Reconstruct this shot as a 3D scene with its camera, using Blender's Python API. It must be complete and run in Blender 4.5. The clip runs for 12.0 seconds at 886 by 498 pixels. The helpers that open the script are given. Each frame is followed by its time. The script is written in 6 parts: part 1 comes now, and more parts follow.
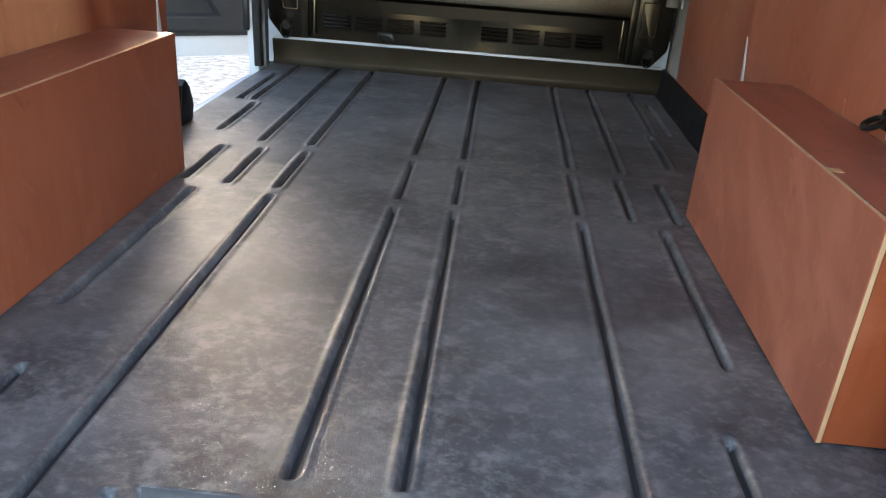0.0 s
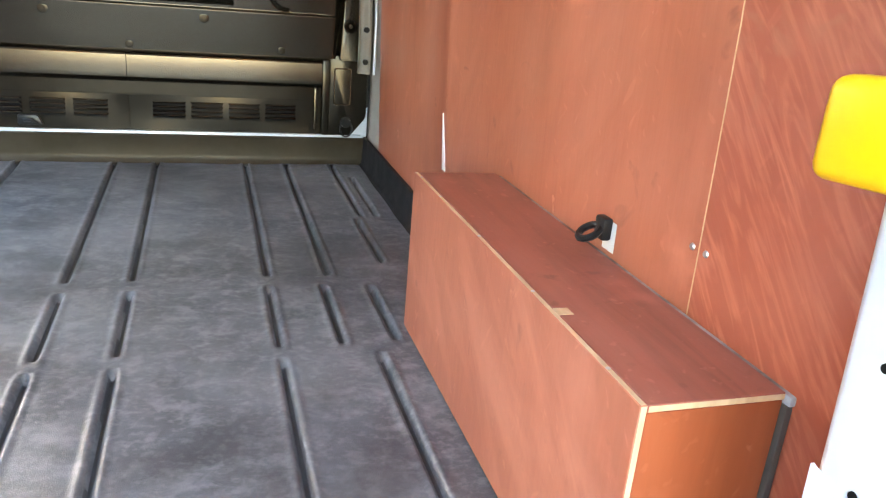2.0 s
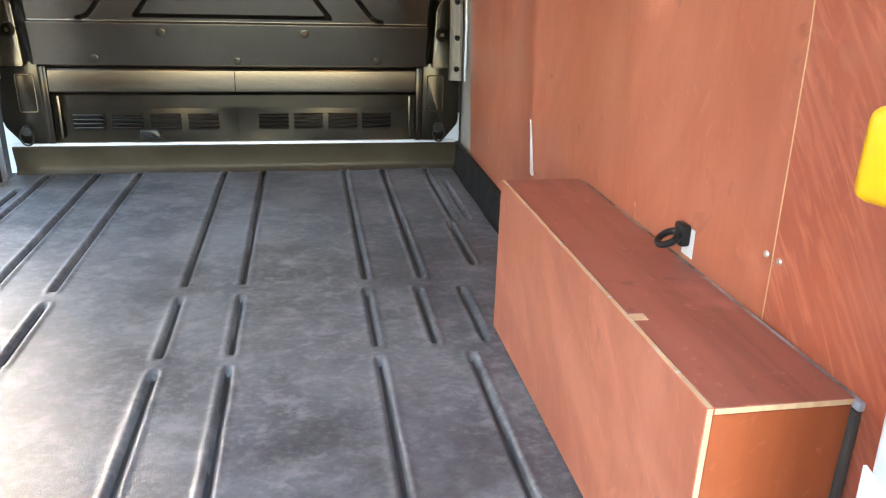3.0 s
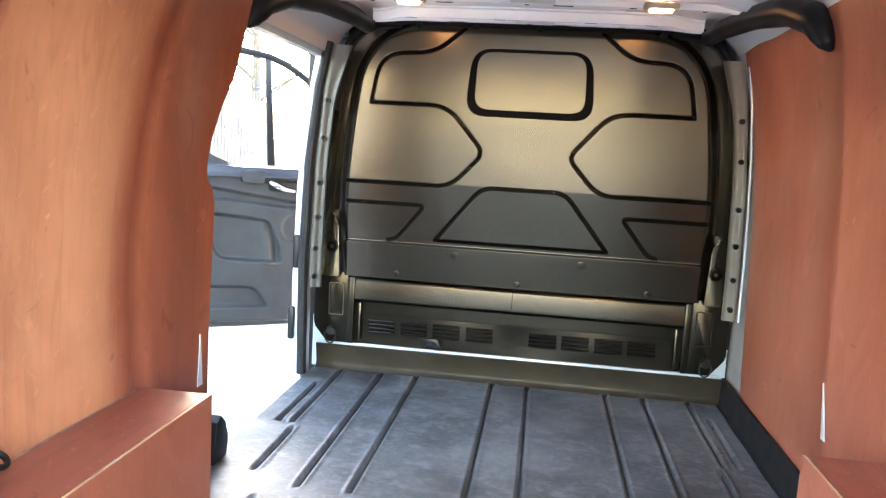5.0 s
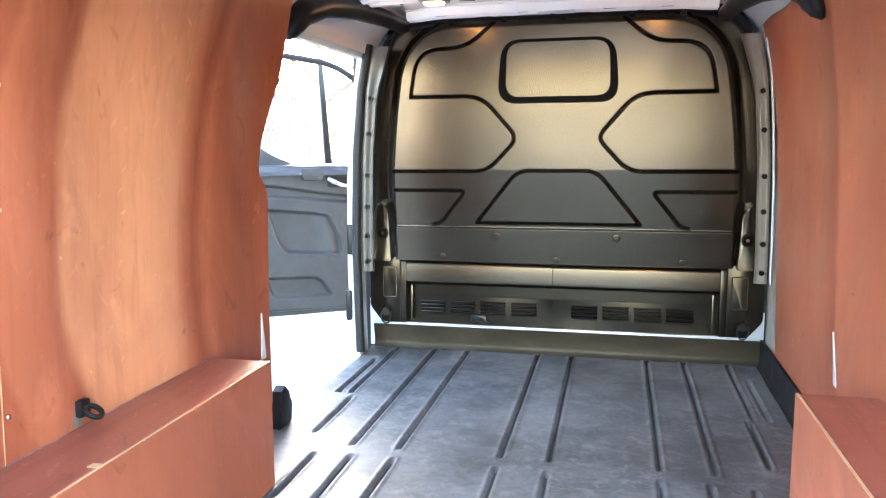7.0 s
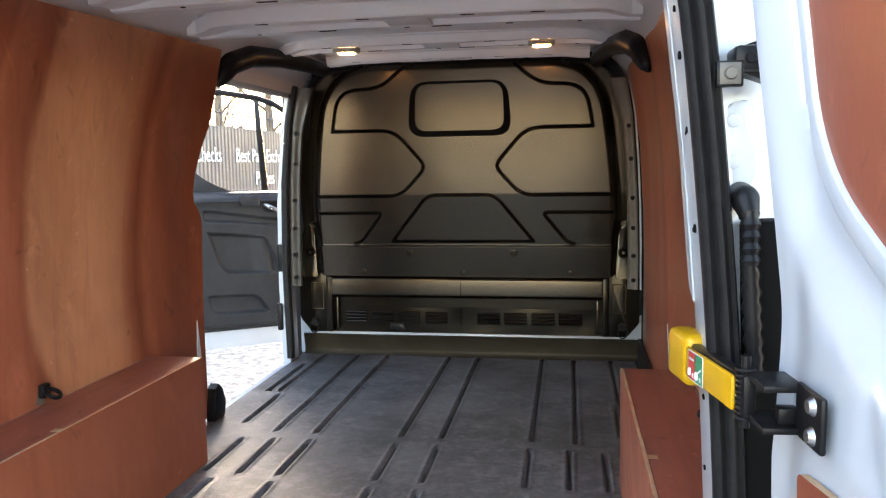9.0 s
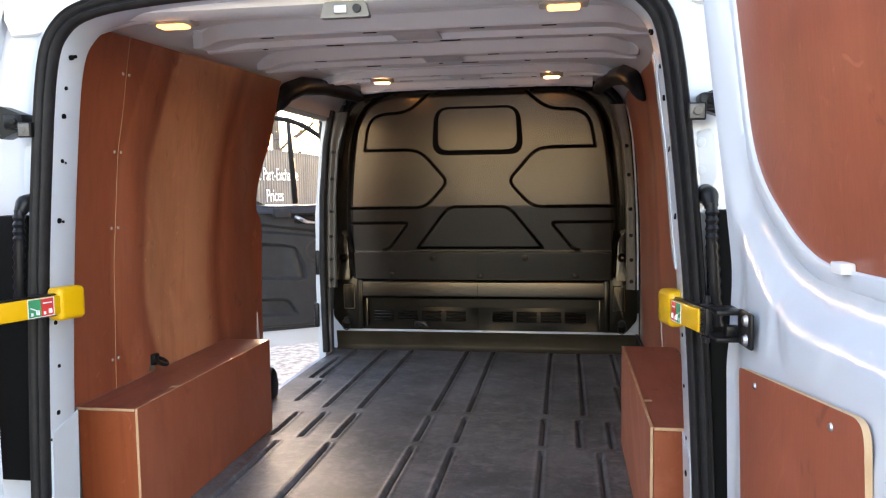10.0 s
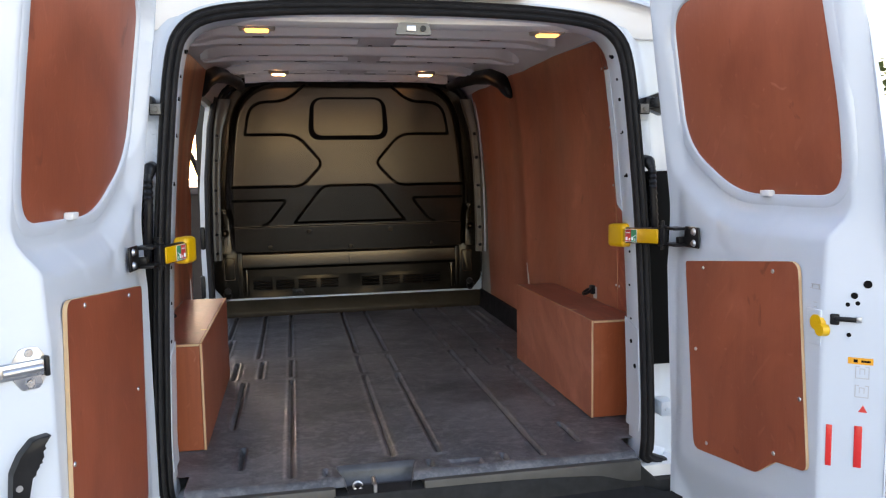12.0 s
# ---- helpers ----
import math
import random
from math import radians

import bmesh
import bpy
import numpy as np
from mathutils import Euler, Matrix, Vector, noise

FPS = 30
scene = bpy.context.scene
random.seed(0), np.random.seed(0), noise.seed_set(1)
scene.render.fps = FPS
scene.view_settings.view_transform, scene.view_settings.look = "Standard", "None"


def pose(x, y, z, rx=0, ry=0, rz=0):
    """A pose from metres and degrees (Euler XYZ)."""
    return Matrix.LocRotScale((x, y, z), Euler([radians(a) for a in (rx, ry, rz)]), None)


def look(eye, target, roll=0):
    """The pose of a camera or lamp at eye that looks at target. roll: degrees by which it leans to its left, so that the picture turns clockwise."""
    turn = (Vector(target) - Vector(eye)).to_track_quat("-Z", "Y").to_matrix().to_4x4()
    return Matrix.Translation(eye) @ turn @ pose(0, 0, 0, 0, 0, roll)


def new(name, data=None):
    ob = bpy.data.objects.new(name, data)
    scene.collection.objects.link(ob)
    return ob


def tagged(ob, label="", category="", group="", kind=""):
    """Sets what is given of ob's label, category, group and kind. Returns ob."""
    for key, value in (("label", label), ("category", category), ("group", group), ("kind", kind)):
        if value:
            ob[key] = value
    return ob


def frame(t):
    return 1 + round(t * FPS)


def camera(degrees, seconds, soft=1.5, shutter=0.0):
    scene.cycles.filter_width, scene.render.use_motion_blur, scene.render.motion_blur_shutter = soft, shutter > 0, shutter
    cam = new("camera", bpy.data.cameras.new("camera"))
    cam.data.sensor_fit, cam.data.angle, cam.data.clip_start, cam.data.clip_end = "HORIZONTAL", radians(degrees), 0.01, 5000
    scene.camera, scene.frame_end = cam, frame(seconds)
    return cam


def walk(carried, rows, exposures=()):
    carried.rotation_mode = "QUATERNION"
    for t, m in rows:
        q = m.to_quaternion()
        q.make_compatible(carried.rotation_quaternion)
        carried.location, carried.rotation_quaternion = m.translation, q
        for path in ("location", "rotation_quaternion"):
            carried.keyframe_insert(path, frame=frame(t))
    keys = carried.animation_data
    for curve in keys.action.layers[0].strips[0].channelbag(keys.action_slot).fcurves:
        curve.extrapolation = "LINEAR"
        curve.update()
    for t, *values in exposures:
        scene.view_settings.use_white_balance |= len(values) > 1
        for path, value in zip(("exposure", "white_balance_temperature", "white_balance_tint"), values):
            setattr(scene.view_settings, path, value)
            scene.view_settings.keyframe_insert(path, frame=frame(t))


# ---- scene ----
cam = camera(60.3, 12.0, soft=1.2)
PATH = [
    (0, (0.146, -0.759, 1.309), (0.053, 1.061, 0.484), 4.3),
    (0.5, (0.139, -0.715, 1.36), (0.297, 1.145, 0.642), 5.5),
    (1, (0.188, -0.697, 1.384), (0.464, 1.172, 0.728), 5.9),
    (1.5, (0.246, -0.59, 1.36), (0.737, 1.238, 0.712), 6.5),
    (2, (0.257, -0.372, 1.368), (0.843, 1.416, 0.69), 5.0),
    (2.5, (0.262, -0.347, 1.4), (0.918, 1.409, 0.701), 3.0),
    (3, (0.258, -0.443, 1.417), (0.596, 1.398, 0.713), 1.7),
    (3.5, (0.258, -0.516, 1.475), (0.31, 1.408, 0.931), -0.3),
    (3.7, (0.256, -0.534, 1.494), (0.243, 1.41, 1.027), -0.6),
    (5.3, (0.05, -0.524, 1.575), (-0.218, 1.443, 1.33), 3.7),
    (5.5, (0.042, -0.52, 1.569), (-0.232, 1.447, 1.326), 3.6),
    (6, (0.023, -0.498, 1.572), (-0.242, 1.47, 1.336), 3.1),
    (6.5, (0.022, -0.55, 1.582), (-0.315, 1.408, 1.353), 1.2),
    (7, (0.255, -0.731, 1.561), (-0.186, 1.2, 1.284), -0.4),
    (7.2, (0.313, -0.762, 1.57), (-0.119, 1.162, 1.234), -1.1),
    (8.8, (0.544, -1.052, 1.581), (0.219, 0.901, 1.3), -1.2),
    (9, (0.523, -1.149, 1.581), (0.2, 0.813, 1.364), -0.9),
    (9.5, (0.508, -1.399, 1.578), (0.19, 0.568, 1.406), -0.8),
    (10, (0.476, -1.652, 1.557), (0.161, 0.316, 1.391), -0.8),
    (10.5, (0.337, -1.883, 1.523), (0.168, 0.102, 1.352), -0.4),
    (11, (0.149, -2.118, 1.521), (0.2, -0.127, 1.34), 0.1),
    (11.5, (-0.078, -2.313, 1.52), (0.09, -0.329, 1.333), -1.0),
    (12, (-0.359, -2.343, 1.507), (0.021, -0.39, 1.307), -1.0),
]
EXPOSURES = [(0.0, 3.6, 7300, 16), (0.5, 4.0, 7300, 16), (1.0, 4.6, 7300, 16), (1.5, 5.2, 7500, 16), (2.5, 5.1, 7500, 15), (3.5, 5.15, 7300, 15), (5.5, 5.1, 6700, 14), (7.0, 5.4, 6600, 14),
             (9.0, 3.75, 7600, 20), (9.5, 3.6, 7800, 22), (10.5, 3.35, 7800, 26), (11.0, 3.2, 7800, 26), (12.0, 2.85, 7800, 26)]
walk(cam, [(t, look(eye, target, roll)) for t, eye, target, roll in PATH], EXPOSURES)

# ---- light ----
world = bpy.data.worlds.new("sky")
scene.world = world
world.use_nodes = True
_n = world.node_tree.nodes
_sky = _n.new("ShaderNodeTexSky")
_sky.sky_type, _sky.sun_disc = 'NISHITA', False
SUN_EL, SUN_AZ = 11.0, -22.0     # degrees; azimuth from straight ahead (+y), minus is to the left
_sky.sun_elevation, _sky.sun_rotation = radians(SUN_EL), radians(SUN_AZ)
_n["Background"].inputs[1].default_value = 0.15
world.node_tree.links.new(_sky.outputs[0], _n["Background"].inputs[0])

sun_data = bpy.data.lights.new("sun", 'SUN')
sun_data.energy, sun_data.angle, sun_data.color = 4.5, radians(1.0), (1.0, 0.86, 0.68)
sun = new("sun", sun_data)
_dir = Vector((math.sin(radians(SUN_AZ)) * math.cos(radians(SUN_EL)), math.cos(radians(SUN_AZ)) * math.cos(radians(SUN_EL)), math.sin(radians(SUN_EL))))
sun.matrix_world = look(_dir * 30, (0, 0, 0))


# ---- materials ----
def mat(name, a, b=None, rough=0.5, metal=0.0, scale=6.0, stretch=(1, 1, 1), bump=0.0, bump_scale=80.0, rough_var=0.1, detail=6.0, coat=0.0, spec=0.5, mix=(0.35, 0.65), island=0.0):
    """A surface that varies between two colours at a coarse and a fine scale."""
    m = bpy.data.materials.new(name)
    m.use_nodes = True
    nt = m.node_tree
    N, L = nt.nodes, nt.links
    bs = N["Principled BSDF"]
    b = b or tuple(c * 0.85 for c in a)
    tc = N.new("ShaderNodeTexCoord")
    mp = N.new("ShaderNodeMapping")
    mp.inputs["Scale"].default_value = stretch
    L.new(tc.outputs["Object"], mp.inputs["Vector"])
    n1 = N.new("ShaderNodeTexNoise")
    n1.inputs["Scale"].default_value, n1.inputs["Detail"].default_value, n1.inputs["Roughness"].default_value = scale, detail, 0.62
    L.new(mp.outputs[0], n1.inputs["Vector"])
    ramp = N.new("ShaderNodeValToRGB")
    ramp.color_ramp.elements[0].position, ramp.color_ramp.elements[1].position = mix
    ramp.color_ramp.elements[0].color, ramp.color_ramp.elements[1].color = (*a, 1), (*b, 1)
    L.new(n1.outputs["Fac"], ramp.inputs["Fac"])
    L.new(ramp.outputs["Color"], bs.inputs["Base Color"])
    mr = N.new("ShaderNodeMapRange")
    mr.inputs["To Min"].default_value, mr.inputs["To Max"].default_value = max(0.02, rough - rough_var), rough + rough_var
    n2 = N.new("ShaderNodeTexNoise")
    n2.inputs["Scale"].default_value, n2.inputs["Detail"].default_value = scale * 0.6, 5
    L.new(tc.outputs["Object"], n2.inputs["Vector"])
    L.new(n2.outputs["Fac"], mr.inputs["Value"])
    L.new(mr.outputs["Result"], bs.inputs["Roughness"])
    bs.inputs["Metallic"].default_value = metal
    bs.inputs["Coat Weight"].default_value = coat
    bs.inputs["Coat Roughness"].default_value = 0.08
    bs.inputs["Specular IOR Level"].default_value = spec
    if bump:
        n3 = N.new("ShaderNodeTexNoise")
        n3.inputs["Scale"].default_value, n3.inputs["Detail"].default_value = bump_scale, 4
        L.new(mp.outputs[0], n3.inputs["Vector"])
        bp = N.new("ShaderNodeBump")
        bp.inputs["Strength"].default_value, bp.inputs["Distance"].default_value = bump, 0.002
        L.new(n3.outputs["Fac"], bp.inputs["Height"])
        L.new(bp.outputs["Normal"], bs.inputs["Normal"])
    return m


def glow(name, colour, strength):
    m = bpy.data.materials.new(name)
    m.use_nodes = True
    bs = m.node_tree.nodes["Principled BSDF"]
    bs.inputs["Base Color"].default_value = (*colour, 1)
    bs.inputs["Emission Color"].default_value = (*colour, 1)
    bs.inputs["Emission Strength"].default_value = strength
    bs.inputs["Roughness"].default_value = 0.3
    return m


def glass(name, tint=(1, 1, 1), rough=0.0):
    m = bpy.data.materials.new(name)
    m.use_nodes = True
    bs = m.node_tree.nodes["Principled BSDF"]
    bs.inputs["Base Color"].default_value = (*tint, 1)
    bs.inputs["Transmission Weight"].default_value = 1.0
    bs.inputs["Roughness"].default_value = rough
    bs.inputs["IOR"].default_value = 1.1
    return m


def plywood(name, a, b, dark, rough=0.38, along=2, coat=0.0, wear=0.5, strips=None, tilt=0.0, grain=0.5, cloud=0.3, bend=0.0, scratch=0.10, sweep_tone=0.16, lay=28):
    """Stained hardwood ply: long grain, cloudy patches, fine pores and a few pale scuffs."""
    m = mat(name, a, b, rough=rough, scale=3.0, stretch=tuple(0.16 if i == along else 1.0 for i in range(3)), bump=0.12, bump_scale=120, rough_var=0.09, detail=8, coat=coat, mix=(0.3, 0.72))
    nt = m.node_tree
    N, L = nt.nodes, nt.links
    bs = N["Principled BSDF"]
    base = bs.inputs["Base Color"].links[0].from_socket
    tc = N["Texture Coordinate"]
    turn = N.new("ShaderNodeMapping")
    turn.inputs["Rotation"].default_value = (radians(tilt), 0, 0)
    L.new(tc.outputs["Object"], turn.inputs["Vector"])
    mp = N.new("ShaderNodeMapping")
    mp.inputs["Scale"].default_value = tuple((0.9 if not tilt else 1.7) if i == along else (9.0 if not tilt else 13.0) for i in range(3))
    L.new(turn.outputs[0], mp.inputs["Vector"])
    if tilt:
        L.new(turn.outputs[0], N["Mapping"].inputs["Vector"])
    fine = N.new("ShaderNodeTexNoise")
    fine.inputs["Scale"].default_value, fine.inputs["Detail"].default_value, fine.inputs["Distortion"].default_value = 3.0, 9, (1.1 if not tilt else 2.2)
    L.new(mp.outputs[0], fine.inputs["Vector"])
    r1 = N.new("ShaderNodeMapRange")
    r1.inputs["From Min"].default_value, r1.inputs["From Max"].default_value = 0.46, 0.80
    r1.inputs["To Max"].default_value = grain
    L.new(fine.outputs["Fac"], r1.inputs["Value"])
    m1 = N.new("ShaderNodeMix")
    m1.data_type = 'RGBA'
    m1.inputs[7].default_value = (*dark, 1)
    L.new(r1.outputs["Result"], m1.inputs[0])
    L.new(base, m1.inputs[6])
    scuff = N.new("ShaderNodeTexNoise")
    scuff.inputs["Scale"].default_value, scuff.inputs["Detail"].default_value = 5.0, 9
    L.new(tc.outputs["Object"], scuff.inputs["Vector"])
    r2 = N.new("ShaderNodeMapRange")
    r2.inputs["From Min"].default_value, r2.inputs["From Max"].default_value = 0.64, 0.8
    r2.inputs["To Max"].default_value = wear
    L.new(scuff.outputs["Fac"], r2.inputs["Value"])
    m2 = N.new("ShaderNodeMix")
    m2.data_type = 'RGBA'
    m2.inputs[7].default_value = tuple(min(1, c * 1.5 + 0.04) for c in b) + (1,)
    L.new(r2.outputs["Result"], m2.inputs[0])
    L.new(m1.outputs[2], m2.inputs[6])
    last = m2.outputs[2]
    # small flecks and short scratches, pale and dark
    for sc3, lo, hi, amount, col in ((14.0, 0.71, 0.75, 0.32, tuple(min(1, c * 1.5 + 0.1) for c in b)), (9.0, 0.66, 0.73, 0.5, tuple(c * 0.6 for c in dark)), (2.2, 0.46, 0.72, cloud, dark)):
        fl = N.new("ShaderNodeTexNoise")
        fl.inputs["Scale"].default_value, fl.inputs["Detail"].default_value, fl.inputs["Distortion"].default_value = sc3, 4, 1.2
        L.new(tc.outputs["Object"], fl.inputs["Vector"])
        r3 = N.new("ShaderNodeMapRange")
        r3.inputs["From Min"].default_value, r3.inputs["From Max"].default_value, r3.inputs["To Max"].default_value = lo, hi, amount
        L.new(fl.outputs["Fac"], r3.inputs["Value"])
        m4 = N.new("ShaderNodeMix")
        m4.data_type = 'RGBA'
        m4.inputs[7].default_value = (*col, 1)
        L.new(r3.outputs["Result"], m4.inputs[0])
        L.new(last, m4.inputs[6])
        last = m4.outputs[2]
    # sparse scratches, each family drawn out along its own slant
    for turn_x, turn_z, sc4, col in ((35, 20, 1.0, 1.7), (-50, -35, 1.3, 1.6), (78, 65, 0.8, 0.45)):
        mq = N.new("ShaderNodeMapping")
        mq.vector_type = 'TEXTURE'
        mq.inputs["Rotation"].default_value = (radians(turn_x), 0, radians(turn_z))
        mq.inputs["Scale"].default_value = tuple(1 / (sc4 * (4.0 if i == along else 50.0)) for i in range(3))
        L.new(tc.outputs["Object"], mq.inputs["Vector"])
        sn = N.new("ShaderNodeTexNoise")
        sn.inputs["Scale"].default_value, sn.inputs["Detail"].default_value, sn.inputs["Roughness"].default_value = 1.0, 2, 0.4
        L.new(mq.outputs[0], sn.inputs["Vector"])
        r4 = N.new("ShaderNodeMapRange")
        r4.inputs["From Min"].default_value, r4.inputs["From Max"].default_value, r4.inputs["To Max"].default_value = 0.68, 0.74, scratch
        L.new(sn.outputs["Fac"], r4.inputs["Value"])
        m5 = N.new("ShaderNodeMix")
        m5.data_type = 'RGBA'
        m5.inputs[7].default_value = tuple(min(1, c * col + (0.06 if col > 1 else 0)) for c in b) + (1,)
        L.new(r4.outputs["Result"], m5.inputs[0])
        L.new(last, m5.inputs[6])
        last = m5.outputs[2]
    # broad sweeping figure of the veneer
    mw = N.new("ShaderNodeMapping")
    mw.vector_type = 'TEXTURE'
    mw.inputs["Rotation"].default_value = (radians(lay), 0, radians(12))
    mw.inputs["Scale"].default_value = tuple(1 / (1.3 if i == along else 5.0) for i in range(3))
    L.new(tc.outputs["Object"], mw.inputs["Vector"])
    fg = N.new("ShaderNodeTexNoise")
    fg.inputs["Scale"].default_value, fg.inputs["Detail"].default_value, fg.inputs["Distortion"].default_value = 1.6, 5, 0.8
    L.new(mw.outputs[0], fg.inputs["Vector"])
    r5 = N.new("ShaderNodeMapRange")
    r5.inputs["From Min"].default_value, r5.inputs["From Max"].default_value, r5.inputs["To Max"].default_value = 0.48, 0.68, sweep_tone
    L.new(fg.outputs["Fac"], r5.inputs["Value"])
    m6 = N.new("ShaderNodeMix")
    m6.data_type = 'RGBA'
    m6.inputs[7].default_value = tuple(min(1, c * 1.25 + 0.035) for c in b) + (1,)
    L.new(r5.outputs["Result"], m6.inputs[0])
    L.new(last, m6.inputs[6])
    last = m6.outputs[2]
    if strips:
        # veneer leaves of differing tone, side by side along y
        sep = N.new("ShaderNodeSeparateXYZ")
        L.new(tc.outputs["Object"], sep.inputs[0])
        wob = N.new("ShaderNodeTexNoise")
        wob.inputs["Scale"].default_value, wob.inputs["Detail"].default_value = 2.2, 3
        L.new(tc.outputs["Object"], wob.inputs["Vector"])
        ad = N.new("ShaderNodeMath")
        ad.operation = 'MULTIPLY_ADD'
        ad.inputs[1].default_value = 0.16
        L.new(wob.outputs["Fac"], ad.inputs[0])
        # the leaves bow: their joints swing forward towards top and bottom
        dz = N.new("ShaderNodeMath")
        dz.operation = 'SUBTRACT'
        dz.inputs[1].default_value = 1.40
        L.new(sep.outputs["Z"], dz.inputs[0])
        sq = N.new("ShaderNodeMath")
        sq.operation = 'MULTIPLY'
        L.new(dz.outputs[0], sq.inputs[0])
        L.new(dz.outputs[0], sq.inputs[1])
        ben = N.new("ShaderNodeMath")
        ben.operation = 'MULTIPLY_ADD'
        ben.inputs[1].default_value = -bend
        L.new(sq.outputs[0], ben.inputs[0])
        L.new(sep.outputs["Y"], ben.inputs[2])
        L.new(ben.outputs[0], ad.inputs[2])
        dv = N.new("ShaderNodeMath")
        dv.operation = 'MULTIPLY_ADD'
        dv.inputs[1].default_value, dv.inputs[2].default_value = 0.4, -0.032
        L.new(ad.outputs[0], dv.inputs[0])
        rp = N.new("ShaderNodeValToRGB")
        els = rp.color_ramp.elements
        tone = lambda c: (c[0] / 2.5, c[1] / 2.5, c[2] / 2.5, 1)
        els[0].position, els[0].color = strips[0][0] * 0.4, tone(strips[0][1])
        els[1].position, els[1].color = strips[-1][0] * 0.4, tone(strips[-1][1])
        for y, c in strips[1:-1]:
            e = els.new(y * 0.4)
            e.color = tone(c)
        L.new(dv.outputs[0], rp.inputs["Fac"])
        m3 = N.new("ShaderNodeMix")
        m3.data_type, m3.blend_type = 'RGBA', 'MULTIPLY'
        m3.inputs[0].default_value = 1.0
        L.new(last, m3.inputs[6])
        L.new(rp.outputs["Color"], m3.inputs[7])
        sc = N.new("ShaderNodeVectorMath")
        sc.operation = 'SCALE'
        sc.inputs["Scale"].default_value = 2.5
        L.new(m3.outputs[2], sc.inputs[0])
        last = sc.outputs[0]
    L.new(last, bs.inputs["Base Color"])
    return m


V0, V1, V2, V3 = (0.84, 0.79, 0.76), (1.08, 1.16, 1.15), (1.45, 2.05, 2.0), (0.66, 0.55, 0.5)
PLY_L = plywood("stained_ply_left", (0.36, 0.094, 0.046), (0.44, 0.133, 0.071), (0.235, 0.054, 0.026), rough=0.33, bend=0.36, strips=((0.0, V0), (0.40, V0), (0.42, V1), (0.58, V0), (0.62, V2), (0.99, V2), (1.04, V1), (1.09, V3), (1.15, V1), (1.2, V0), (1.55, V0)))
PLY_R = plywood("stained_ply_right", (0.36, 0.093, 0.047), (0.44, 0.132, 0.071), (0.24, 0.050, 0.022), rough=0.33, grain=0.28, cloud=0.4, strips=((0.0, V0), (0.415, V0), (0.43, V1), (0.75, (1.2, 1.4, 1.45)), (1.2, V1), (1.56, (1.2, 1.35, 1.4)), (1.6, V0), (1.8, (1.2, 1.4, 1.45)), (2.2, V1)))
PLY_R2 = plywood("stained_ply_figured", (0.31, 0.066, 0.032), (0.39, 0.094, 0.048), (0.62, 0.215, 0.125), rough=0.33, tilt=42.0, grain=0.7)
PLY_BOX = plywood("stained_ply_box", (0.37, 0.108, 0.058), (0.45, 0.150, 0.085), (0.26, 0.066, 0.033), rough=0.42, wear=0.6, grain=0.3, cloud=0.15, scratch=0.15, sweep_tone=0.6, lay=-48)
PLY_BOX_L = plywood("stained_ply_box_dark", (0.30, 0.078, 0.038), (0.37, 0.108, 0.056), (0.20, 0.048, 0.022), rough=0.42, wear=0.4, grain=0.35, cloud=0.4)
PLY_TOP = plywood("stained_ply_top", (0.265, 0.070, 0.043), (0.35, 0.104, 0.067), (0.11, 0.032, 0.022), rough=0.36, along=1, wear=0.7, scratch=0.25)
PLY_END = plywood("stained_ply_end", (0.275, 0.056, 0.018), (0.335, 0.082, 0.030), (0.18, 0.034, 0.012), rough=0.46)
PLY_DOOR = plywood("stained_ply_door", (0.285, 0.067, 0.031), (0.35, 0.087, 0.043), (0.17, 0.037, 0.019), rough=0.38, wear=0.25, grain=0.2, cloud=0.6, scratch=0.1, sweep_tone=0.12)
EDGE = mat("pale_ply_edge", (0.60, 0.41, 0.24), (0.50, 0.31, 0.17), rough=0.7, scale=60, stretch=(1, 0.2, 0.2), bump=0.2)
WHITE = mat("white_paint", (0.545, 0.592, 0.650), (0.52, 0.565, 0.622), rough=0.30, scale=1.5, coat=0.25, rough_var=0.05)
WHITE_IN = mat("white_paint_inside", (0.88, 0.86, 0.84), (0.83, 0.81, 0.79), rough=0.32, scale=3, rough_var=0.08, bump=0.05, bump_scale=30)
# Roof panel colour, a step darker than the bows' WHITE_IN.
ROOF_PAINT = mat("roof_panel_paint", (0.74, 0.695, 0.665), (0.80, 0.755, 0.72), rough=0.30, scale=2, rough_var=0.08, bump=0.1, bump_scale=20)
